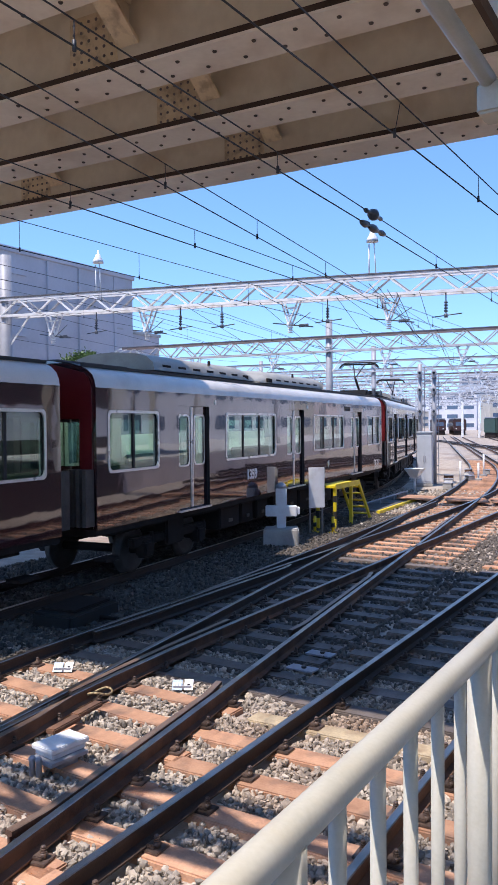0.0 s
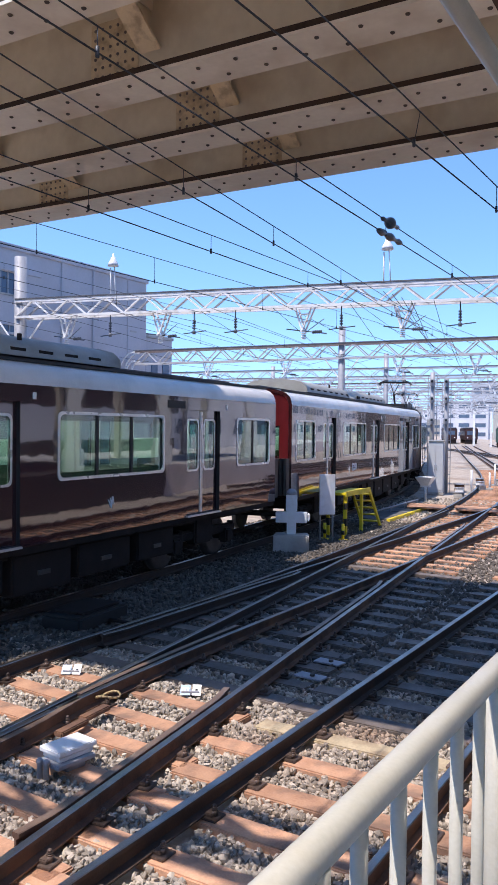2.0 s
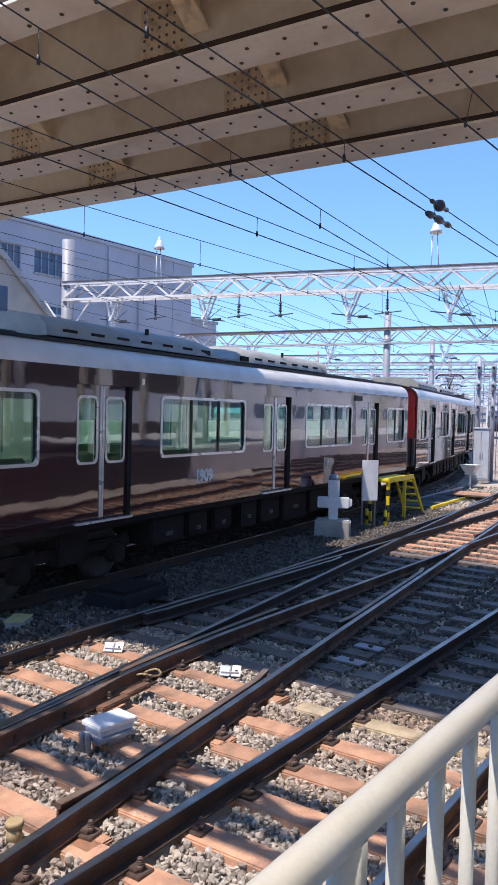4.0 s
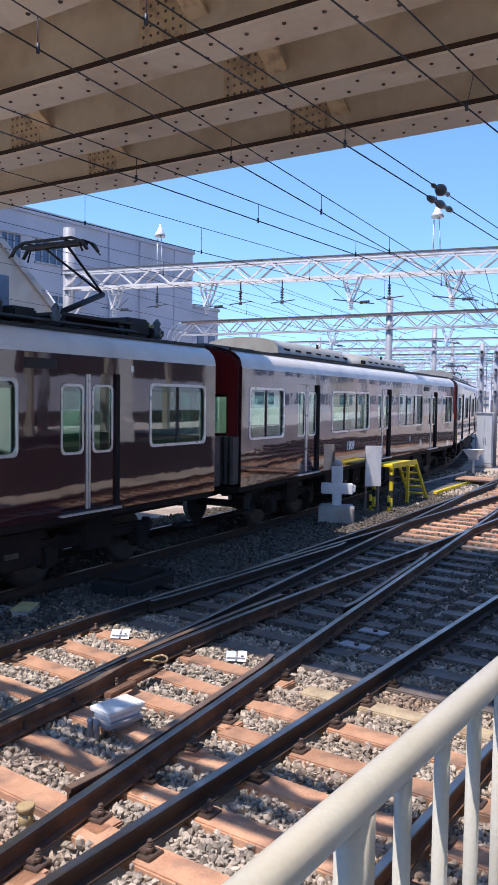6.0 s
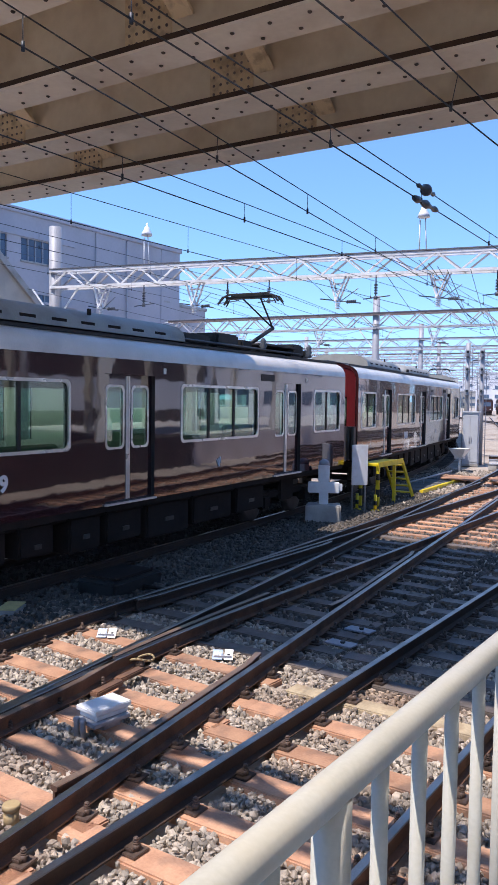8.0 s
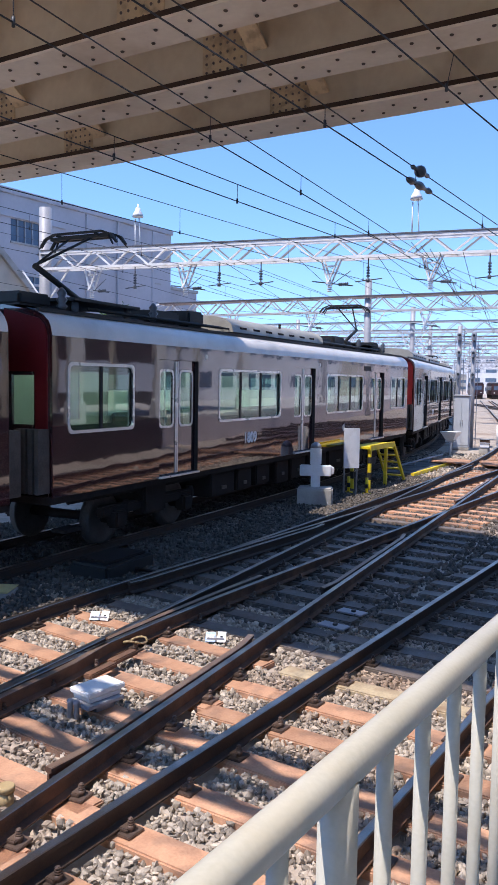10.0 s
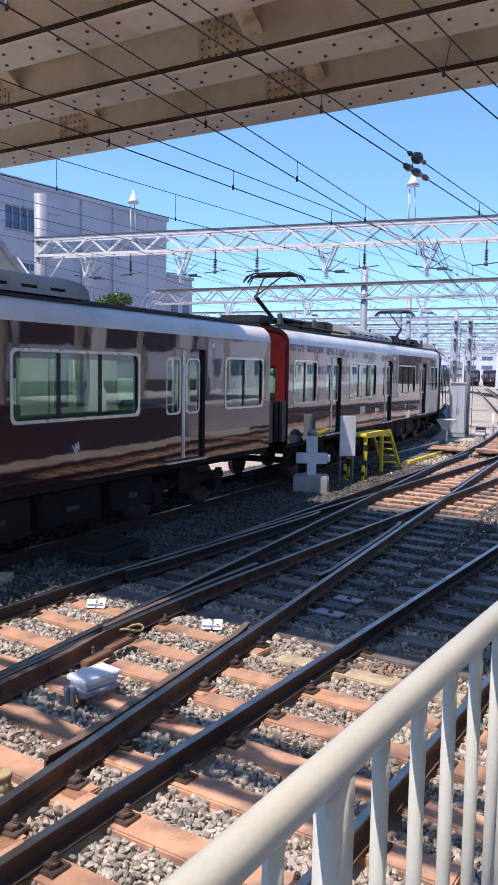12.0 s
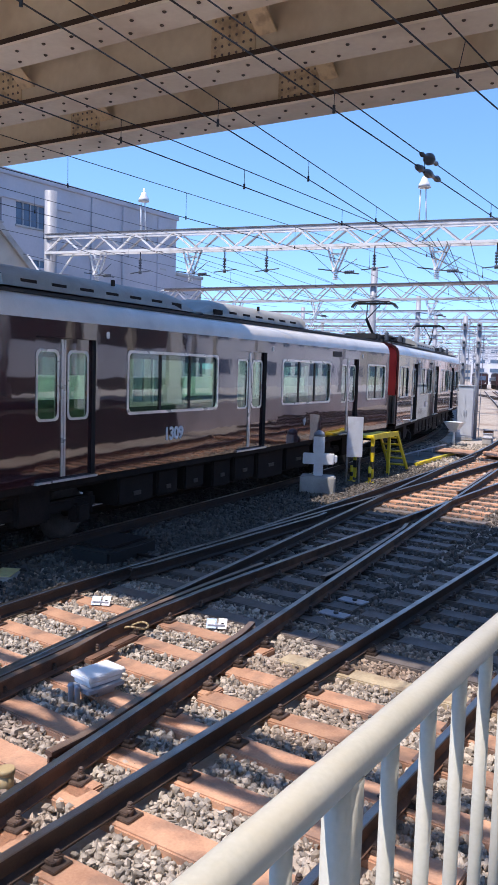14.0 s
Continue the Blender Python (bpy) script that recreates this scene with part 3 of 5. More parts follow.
def bridge():
    b = thing("girder_bridge", 0, 0, 6.2, rz=1.2, label="riveted steel girder bridge in weathered beige paint over the tracks", category="bridge")
    rng = random.Random(8)
    rivet = mesh_of(lathe([(0.023, 0), (0.023, -0.006), (0.016, -0.014), (0.006, -0.018)], 8), "rivet", RIVET)
    small = mesh_of(lathe([(0.018, 0), (0.018, -0.005), (0.012, -0.012), (0.004, -0.015)], 7, pose(0, 0, 0, -90)), "gusset_rivet", RAILTOP_BROWN)
    for n, (y0, y1) in enumerate(GIRDERS):
        ym = (y0 + y1) / 2
        part("bottom_flange", boxed(-40, 14, y0, y1, 0.0, 0.03), FLANGE, b)
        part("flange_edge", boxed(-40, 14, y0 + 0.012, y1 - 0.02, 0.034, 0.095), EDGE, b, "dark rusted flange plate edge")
        part("web", boxed(-40, 14, ym - 0.012, ym + 0.012, 0.096, 1.5), GIRDER, b)
        # angle cleats between the web and the flange
        part("angle", boxed(-40, 14, ym - 0.16, ym - 0.014, 0.097, 0.12), GIRDER, b)
        rows = [y0 + 0.14, y1 - 0.14] if n else [y0 + 0.2, y1 - 0.2]
        for j, yy in enumerate(rows):
            for i in range(38):
                x = 0.5 - i * 0.42 + 0.2 * j
                ob = new("rivet", rivet)
                ob.parent = b
                ob.matrix_basis = pose(x, yy, -0.002)
    for n, (y0, y1) in enumerate(GIRDERS):
        ym = (y0 + y1) / 2
        for gx in (-5.35, -9.25, -13.2, -1.3):
            g = part("gusset_plate", boxed(gx - 0.62, gx, ym - 0.03, ym - 0.014, 0.16, 0.78), GUSSET, b)
            if gx > -12:
                for i in range(6):
                    for k in range(6):
                        ob = new("gusset_rivet", small)
                        ob.parent = g
                        ob.matrix_basis = pose(gx - 0.56 + i * 0.1, ym - 0.03, 0.21 + k * 0.1)
            if n:
                # cross beam from this web to the next
                yn = (GIRDERS[n - 1][0] + GIRDERS[n - 1][1]) / 2
                part("cross_beam_web", boxed(gx + 0.16, gx + 0.185, ym + 0.02, yn - 0.02, 0.74, 1.45), GIRDER, b)
                bm = bmesh.new()
                lo, hi = (yn - 0.04, 0.34), (yn - 0.62, 0.74)
                add_bar(bm, (gx + 0.17, lo[0], lo[1]), (gx + 0.17, hi[0], hi[1]), 0.25, 0.03)
                part("bracket_flange", bm, GUSSET, b)
                bm = bmesh.new()
                tri = [bm.verts.new((gx + 0.17, *q)) for q in (lo, hi, (yn - 0.03, 0.74))]
                bm.faces.new(tri)
                bmesh.ops.solidify(bm, geom=bm.faces[:], thickness=0.02)
                part("bracket_web", bm, GIRDER, b)
    part("deck", boxed(-40, 14, 4.6, 10.4, 1.5, 1.8), GIRDER, b)
    # far parapet out of view, its height set to lengthen the bridge's shadow
    part("parapet", boxed(-40, 14, 10.0, 10.35, 1.8, 6.3), CONCRETE, b)
    part("parapet", boxed(-40, 14, 4.65, 5.0, 1.8, 2.9), CONCRETE, b)
    for x in (-38, 12):
        single("bridge_pier", boxed(x - 0.8, x + 0.8, 5, 10, -0.3, 6.19, bevel=0.05), CONCRETE, label="plain concrete pier carrying the girder bridge", category="pier", group="bridge piers")


# ---- overhead line ----
def truss(name, x0, x1, y, k, ztop, depth, label, bay=1.5, brown=False, masts=(), round_end=False, group="overhead line gantries", steel=None):
    """A lattice portal across the tracks: two faces of chords and diagonals, on masts."""
    t = thing(name, label=label, category="gantry", group=group)
    steel = steel or STEEL_WHITE
    yy = lambda x: y + k * (x + 14)
    n = max(3, int((x1 - x0) / bay))
    top, low, front, back = bmesh.new(), bmesh.new(), bmesh.new(), bmesh.new()
    for o, lat in ((-0.25, front), (0.25, back)):
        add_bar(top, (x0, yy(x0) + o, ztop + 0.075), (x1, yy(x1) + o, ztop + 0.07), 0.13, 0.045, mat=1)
        add_bar(top, (x0, yy(x0) + o, ztop), (x1, yy(x1) + o, ztop), 0.09)
        add_bar(low, (x0, yy(x0) + o, ztop - depth), (x1, yy(x1) + o, ztop - depth), 0.09)
        for i in range(n):
            a, c = x0 + (x1 - x0) * i / n, x0 + (x1 - x0) * (i + 1) / n
            m = (a + c) / 2
            add_bar(lat, (a, yy(a) + o, ztop - depth), (m, yy(m) + o, ztop), 0.085, 0.05)
            add_bar(lat, (m, yy(m) + o, ztop), (c, yy(c) + o, ztop - depth), 0.085, 0.05)
    for i in range(2 * n + 1):
        a = x0 + (x1 - x0) * i / (2 * n)
        z = ztop if i % 2 else ztop - depth
        add_bar(back, (a, yy(a) - 0.25, z), (a, yy(a) + 0.25, z), 0.035, 0.03)
    part("top_chord", top, [RAILTOP_BROWN if brown else steel, DARK_STEEL], t)
    part("bottom_chord", low, [steel, DARK_STEEL], t)
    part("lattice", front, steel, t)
    # back lattice grey: its shadowed look is given by colour
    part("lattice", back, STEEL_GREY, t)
    for mx, mz in masts:
        part("mast", rod((mx, yy(mx), -0.3), (mx, yy(mx), mz), 0.23 if steel is STEEL_WHITE else 0.19, 16), STEEL_GREY, t)
        bm = bmesh.new()
        for s in (-1, 1):
            add_bar(bm, (mx, yy(mx), ztop - depth - 1.3), (mx + s * 1.0, yy(mx + s), ztop - depth), 0.05)
        part("brace", bm, STEEL_WHITE, t)
    if round_end:
        bm = bmesh.new()
        for o in (-0.25, 0.25):
            for r in (1.25, 1.25 - depth * 0.75):
                pts = [(x0 - r * math.sin(a), yy(x0) + o, ztop - 1.25 + r * math.cos(a)) for a in np.linspace(0, math.pi / 2, 9)]
                pts.append((pts[-1][0], pts[-1][1], -0.3))
                for p, q in zip(pts, pts[1:]):
                    add_bar(bm, p, q, 0.07)
        part("curved_end_leg", bm, STEEL_WHITE, t)
    return t, yy


def hanger_bracket(t, x, y, z, h=0.8):
    """A drop bracket with insulators under a gantry."""
    bm = bmesh.new()
    for o in (-0.12, 0.12):
        add_bar(bm, (x - 0.32, y + o, z), (x - 0.05, y + o, z - h), 0.07, 0.04)
        add_bar(bm, (x + 0.32, y + o, z), (x - 0.05, y + o, z - h), 0.06, 0.04)
    for k in (0.3, 0.6):
        add_bar(bm, (x - 0.32 + 0.27 * k, y, z - h * k), (x + 0.32 - 0.37 * k, y, z - h * k), 0.05)
    add_bar(bm, (x - 0.05, y - 0.2, z - h), (x - 0.05, y + 0.2, z - h), 0.08, 0.05)
    part("drop_bracket", bm, STEEL_WHITE, t)
    bm = bmesh.new()
    for i in range(5):
        add_rod(bm, (x - 0.05, y, z - h - 0.06 * i), (x - 0.05, y, z - h - 0.06 * i - 0.03), 0.085, 8)
    part("insulator", bm, STEEL_WHITE, t)
    bm = bmesh.new()
    add_rod(bm, (x - 0.7, y, z - h + 0.1), (x + 0.8, y, z - h - 0.12), 0.02, 6)
    add_rod(bm, (x + 0.1, y, z - h), (x + 0.75, y - 0.1, z - h + 0.35), 0.014, 6)
    for k in range(5):
        q = x + 0.3 + 0.07 * k
        add_rod(bm, (q, y, z - h - 0.05), (q + 0.03, y, z - h - 0.055), 0.06, 7)
    part("registration_arm", bm, INSULATOR, t)


def gantries():
    t, yy = truss("line_gantry", -23.3, 9, 23.74, 0.23, 7.4, 0.6, "white lattice steel gantry carrying the overhead wires", 1.45, masts=((-23.3, 9.1), (9, 8)))
    for x in (-21.3, -17.6, -12.5, -9.3, -4.2):
        hanger_bracket(t, x, yy(x), 6.8)
    for x in (-19.6, -16.4, -14.9, -11.3, -7.6):
        part("suspension_rod", rod((x, yy(x), 6.8), (x, yy(x), 6.1), 0.02, 6), WIRE, t)
        bm = bmesh.new()
        for k in range(4):
            add_rod(bm, (x, yy(x), 6.5 - 0.09 * k), (x, yy(x), 6.45 - 0.09 * k), 0.06, 8)
        add_rod(bm, (x - 0.45, yy(x), 6.04), (x + 0.5, yy(x), 6.1), 0.018, 6)
        add_rod(bm, (x, yy(x), 6.12), (x, yy(x), 6.0), 0.06, 8)
        part("insulator", bm, INSULATOR, t)
    for x, z in ((-19.5, 8.75), (-9.85, 8.75)):
        b = thing("bell_lamp", x, yy(x), 7.43, label="white bell-shaped yard lamp on a thin stem on the gantry", category="lamp", group="yard lamps")
        h = z - 7.43
        part("stem", rod((-0.12, 0, 0), (-0.12, 0, h * 0.8), 0.025, 8), STEEL_WHITE, b)
        part("stem", rod((0.12, 0, 0), (0.05, 0, h * 0.85), 0.02, 8), STEEL_WHITE, b)
        part("shade", lathe([(0.2, h - 0.2), (0.18, h - 0.1), (0.11, h + 0.02), (0.08, h + 0.12), (0.04, h + 0.14), (0.03, h + 0.26)], 16), SIGN_WHITE, b)
    t, yy = truss("line_gantry", -32, 6, 41.0, 0.1, 7.4, 0.75, "lattice steel gantry with a brown top chord and curved end", 1.6, True, ((-18.7, 8.4), (6, 8)), True, steel=STEEL_FAR)
    for x in (-27, -22, -15.5, -11.5):
        hanger_bracket(t, x, yy(x), 6.65)
    for i, (y, x0, x1, m) in enumerate(((60.5, -48, 2, -23.5), (80, -52, -4, -29.0), (70, -50, 0, -38.0), (90, -56, -6, -46.0), (110, -62, -12, -55.0), (134, -70, -18, -60.0), (100, -60, -10, -36), (122, -66, -16, -44), (146, -76, -22, -52), (172, -84, -28, -60), (200, -95, -34, -70))):
        t, yy = truss("line_gantry", x0, x1, y, 0.13, 7.5, 0.8, "distant lattice steel gantry over the yard tracks", 1.9, i == 1, ((x0, 8.6), (m, 8.7), (x1, 8.6)), i == 0, steel=STEEL_FAR)
        for x in np.arange(x0 + 3, x1 - 2, 4.2):
            hanger_bracket(t, float(x), yy(float(x)), 6.7)
    truss("line_gantry", -24, 8, 1.7, 0.02, 7.3, 0.65, "lattice steel gantry above the platform end", 1.5, masts=((-24, 8.5),))


def wire(points, r, name, label, droppers=(), other=None, kind_of=WIRE):
    w = thing(name, label=label, category="wire", group="overhead wires")
    bm = bmesh.new()
    for p, q in zip(points, points[1:]):
        add_rod(bm, p, q, r, 6)
    part("cable", bm, kind_of, w)
    for y in droppers:
        def at(pts):
            for p, q in zip(pts, pts[1:]):
                if p[1] <= y <= q[1]:
                    return Vector(p).lerp(Vector(q), (y - p[1]) / (q[1] - p[1]))
        a, b = at(points), at(other)
        if a and b:
            part("dropper", rod(a, b, 0.004, 5), WIRE, w)
            part("clamp", rod(b + Vector((0, 0, -0.03)), b + Vector((0, 0, 0.04)), 0.014, 6), WIRE, w)
    return w


def overhead():
    # (x at y = 5, x at y = 23, height of the contact wire, x's of the carrier, its height, how it goes on past the gantry)
    lines = [(-2.74, -2.05, 5.26, -2.64, -2.35, 5.53), (-3.78, -4.3, 5.14, -3.78, -4.3, 5.31), (-4.9, -7.3, 5.2, -4.9, -7.3, 5.43),
             (-6.5, -6.55, 5.2, -6.5, -6.55, 5.43), (-10.05, -9.6, 5.55, -10.05, -9.6, 6.02), (-13.7, -14.6, 6.0, -13.7, -14.6, 6.33), (-17.5, -18.6, 6.3, -17.5, -18.6, 6.7)]
    for a, b, z, c, d, zc in lines:
        def run(p, q, h):
            s = (q - p) / 18
            far = [(q + s * 18 - 2.2, 41, h), (q + s * 30 - 7.5, 60.5, h), (q - 24, 100, h), (q - 52, 172, h)]
            return [(p - s * 20, -15, h), (p, 5, h), (q, 23.3, h), *far]
        low, up = run(a, b, z), run(c, d, zc)
        wire(low, 0.0075, "contact_wire", "dark overhead contact wire above a track")
        wire(up, 0.0065, "carrier_wire", "dark stranded carrier wire with droppers to the contact wire", [4.2, 7.1, 9.6, 12.6, 16.6, 20.5, 28, 33, 38, 46, 54], low)
    # insulators in the slanting pair
    w = thing("line_insulator", -3.915, 9.76, 5.31, label="dark ribbed strain insulator in an overhead wire", category="insulator", group="strain insulators")
    part("body", lathe([(0.012, -0.3), (0.03, -0.24), (0.02, -0.16), (0.03, -0.1), (0.06, -0.06), (0.075, 0), (0.06, 0.06), (0.035, 0.1), (0.02, 0.16), (0.03, 0.24), (0.012, 0.3)], 14, pose(0, 0, 0, -90)), INSULATOR, w)
    w = thing("line_insulator", -3.92, 9.77, 5.14, label="dark twin-lobed strain insulator in an overhead wire", category="insulator", group="strain insulators")
    part("body", lathe([(0.014, -0.42), (0.035, -0.36), (0.045, -0.26), (0.02, -0.2), (0.03, -0.12), (0.05, -0.03), (0.05, 0.03), (0.03, 0.12), (0.02, 0.2), (0.04, 0.28), (0.03, 0.36), (0.014, 0.42)], 14, pose(0, 0, 0, -90)), INSULATOR, w)
    # tangle of feeders past the first gantry
    for i in range(4):
        x, z = -9.5 + 0.3 * i, 7.0 - 0.12 * i
        wire([(x, 23.5, z), (x - 0.6 - 0.2 * i, 29, z - 0.75), (x - 2.5, 36, z - 0.7), (x - 4 - i, 41, 6.7)], 0.01, "feeder_cable", "dark sagging feeder cable between gantries")
    for i in range(9):
        x, z = -13.5 - 2.3 * i, 5.6 + 0.22 * (i % 4)
        wire([(x, 41, z), (x - 5.5, 60.5, z + 0.1), (x - 17, 100, z), (x - 38, 172, z + 0.2)], 0.009, "yard_wire", "dark thin wire strung along the far yard")
    for i in range(6):
        x = -16 + 2.6 * i
        wire([(x, 23.4 + 0.18 * (x + 14), 6.75), (x - 1.3, 30, 5.9), (x - 2.4, 36, 5.95), (x - 3.4, 41 + 0.1 * (x + 10.6), 6.6)], 0.009, "feeder_cable", "dark sagging feeder cable between gantries")
    for i in range(8):
        x = -27 + 2.1 * i
        wire([(x, 41, 6.3 + 0.1 * (i % 3)), (x + 1.0, 32, 6.1), (x + 2.0, 21.5 + 0.18 * (x + 16), 6.4 + 0.15 * (i % 4))], 0.008, "cross_span_wire", "dark thin span wire between gantries")


# ---- the train ----
HALF, LONG = 1.37, 18.3             # half width and length of a car body
DOORS = [-5.78, 0.0, 5.78]          # door centres along the car
WINDOWS = [(-8.78, -7.22, 2), (-4.3, -1.48, 3), (1.48, 4.3, 3), (7.22, 8.78, 2)]
SILL, HEAD = 1.96, 2.9
BASE, EAVE = 1.03, 3.3


def rounded(bm, x, y0, y1, z0, z1, w, depth, r=0.09, mat=0):
    """A flat frame with round corners, in the plane x, standing proud by depth."""
    def ring(o, rr):
        pts = []
        for cy, cz, a0 in ((y1 - rr + o, z1 - rr + o, 0), (y0 + rr - o, z1 - rr + o, 90), (y0 + rr - o, z0 + rr - o, 180), (y1 - rr + o, z0 + rr - o, 270)):
            cy, cz = (cy - 0, cz - 0)
            for k in range(5):
                a = radians(a0 + 22.5 * k)
                pts.append((cy + rr * math.cos(a), cz + rr * math.sin(a)))
        return pts
    inner, outer = ring(0, r), ring(w, r + 0.0)
    s = 1 if x > 0 else -1
    vi = [[bm.verts.new((x + s * d, p[0], p[1])) for p in inner] for d in (0, depth)]
    vo = [[bm.verts.new((x + s * d, p[0], p[1])) for p in outer] for d in (0, depth)]
    n = len(inner)
    for i in range(n):
        j = (i + 1) % n
        for a, b in ((vi[1], vo[1]), (vo[1], vo[0]), (vi[0], vi[1])):
            f = bm.faces.new((a[i], a[j], b[j], b[i]))
            f.material_index = mat
    return bm


def side_wall(s, z0, z1, skip, thick=0.07):
    """A car side with its openings cut through; skip lists (y0, y1, z0, z1)."""
    bm = bmesh.new()
    ys = sorted({-LONG / 2, LONG / 2, *[v for o in skip for v in o[:2]]})
    zs = sorted({z0, z1, *[v for o in skip for v in o[2:]]})
    x = s * HALF
    for a, b in zip(ys, ys[1:]):
        for c, d in zip(zs, zs[1:]):
            if any(o[0] <= (a + b) / 2 <= o[1] and o[2] <= (c + d) / 2 <= o[3] for o in skip):
                continue
            bm.faces.new([bm.verts.new(p) for p in ((x, a, c), (x, b, c), (x, b, d), (x, a, d))])
    for o in skip:
        for p, q in (((o[0], o[2]), (o[0], o[3])), ((o[1], o[2]), (o[1], o[3])), ((o[0], o[2]), (o[1], o[2])), ((o[0], o[3]), (o[1], o[3]))):
            f = bm.faces.new([bm.verts.new(v) for v in ((x, *p), (x, *q), (x - s * thick, *q), (x - s * thick, *p))])
            f.material_index = 1
    bmesh.ops.remove_doubles(bm, verts=bm.verts[:], dist=0.001)
    return bm


def roof_strip(profile, mat_index=0):
    bm = bmesh.new()
    rows = []
    for y in (-LONG / 2, LONG / 2):
        rows.append([bm.verts.new((x, y, z)) for x, z in profile])
    for i in range(len(profile) - 1):
        f = bm.faces.new((rows[0][i], rows[0][i + 1], rows[1][i + 1], rows[1][i]))
        f.smooth = True
    return bm


def pantograph(car, y, flip):
    p = part("pantograph_base", boxed(-0.75, 0.75, y - 0.9, y + 0.9, 3.92, 3.97, bevel=0.01), BLACK, car)
    for sx in (-0.6, 0.6):
        for sy in (-0.7, 0.7):
            part("pantograph_insulator", rod((sx, y + sy, 3.7), (sx, y + sy, 3.93), 0.06, 8), INSULATOR, p)
    elbow, top = (0, y + flip * 0.95, 4.48), (0, y - flip * 0.25, 5.12)
    part("lower_arm", rod((0, y - flip * 0.35, 3.97), elbow, 0.05, 8), BLACK, p)
    bm = bmesh.new()
    for sx in (-0.25, 0.25):
        add_rod(bm, elbow, (sx, top[1], top[2]), 0.022, 6)
    part("upper_arm", bm, BLACK, p)
    bm = bmesh.new()
    for o in (-0.13, 0.13):
        pts = [(-0.8, 4.97), (-0.7, 5.1), (-0.5, 5.17), (0.5, 5.17), (0.7, 5.1), (0.8, 4.97)]
        for a, b in zip(pts, pts[1:]):
            add_bar(bm, (a[0], top[1] + o, a[1]), (b[0], top[1] + o, b[1]), 0.05, 0.035)
        add_bar(bm, (-0.62, top[1] + o * 0.5, 5.1), (0.62, top[1] + o * 0.5, 5.1), 0.07, 0.05)
        for sx in (-1, 1):
            add_bar(bm, (sx * 0.62, top[1] + o, 5.13), (sx * 0.78, top[1] + o * 1.6, 4.93), 0.022)
    add_bar(bm, (-0.4, top[1] - 0.2, 5.13), (-0.4, top[1] + 0.2, 5.13), 0.03)
    add_bar(bm, (0.4, top[1] - 0.2, 5.13), (0.4, top[1] + 0.2, 5.13), 0.03)
    part("contact_strip", bm, BLACK, p)


def roof_unit(car, y0, y1, material, nose):
    """A rounded air-conditioning fairing with grilles."""
    bm = bmesh.new()
    prof = [(-0.95, 0.0), (-0.92, 0.15), (-0.78, 0.27), (-0.5, 0.34), (0, 0.37), (0.5, 0.34), (0.78, 0.27), (0.92, 0.15), (0.95, 0.0)]
    rings = []
    for t in np.linspace(0, 1, 13):
        y = y0 + (y1 - y0) * t
        e = min(t if nose != 1 else 1, (1 - t) if nose != -1 else 1) * (y1 - y0)
        k = math.sin(min(1, e / 0.9 + 0.12) * math.pi / 2) if nose else 1.0
        rings.append([bm.verts.new((x * (0.9 + 0.1 * k), y, 3.74 + z * k)) for x, z in prof])
    for a, b in zip(rings, rings[1:]):
        for i in range(len(prof) - 1):
            bm.faces.new((a[i], a[i + 1], b[i + 1], b[i])).smooth = True
    bm.faces.new(rings[0])
    bm.faces.new(rings[-1][::-1])
    u = part("roof_unit", bm, material, car, "rounded grey air-conditioning fairing")
    for i in range(7):
        y = y0 + (y1 - y0) * (i + 0.8) / 8
        part("grille", boxed(0.9, 0.935, y - 0.16, y + 0.16, 3.76, 3.86), UNDER, u)
    part("lifting_eye", boxed(0.82, 0.86, (y0 + y1) / 2 - 0.03, (y0 + y1) / 2 + 0.03, 3.98, 4.08), UNDER, u)


def bogie(car, y):
    b = part("bogie", boxed(-1.12, 1.12, y - 0.25, y + 0.25, 0.5, 0.78, bevel=0.03), UNDER, car)
    for s in (-1, 1):
        bm = bmesh.new()
        add_box(bm, s * 0.95, s * 1.1, y - 1.45, y + 1.45, 0.5, 0.68, bevel=0.03)
        add_box(bm, s * 0.9, s * 1.16, y - 0.35, y + 0.35, 0.4, 0.95, bevel=0.04)
        part("bogie_frame", bm, UNDER, b)
    for dy in (-1.05, 1.05):
        part("axle", rod((-0.95, y + dy, 0.43), (0.95, y + dy, 0.43), 0.08, 10), UNDER, b)
        for s in (-1, 1):
            part("wheel", lathe([(0.12, -0.07), (0.4, -0.065), (0.46, -0.065), (0.43, -0.03), (0.43, 0.065), (0.36, 0.07), (0.12, 0.05)], 24, pose(s * 0.75, y + dy, 0.43, 0, s * 90)), WHEEL, b)
            part("axle_box", boxed(s * 0.98, s * 1.2, y + dy - 0.16, y + dy + 0.16, 0.3, 0.6, bevel=0.04), UNDER, b)
            part("coil_spring", rod((s * 1.04, y + dy + 0.28, 0.4), (s * 1.04, y + dy + 0.28, 0.72), 0.07, 10), UNDER, b)


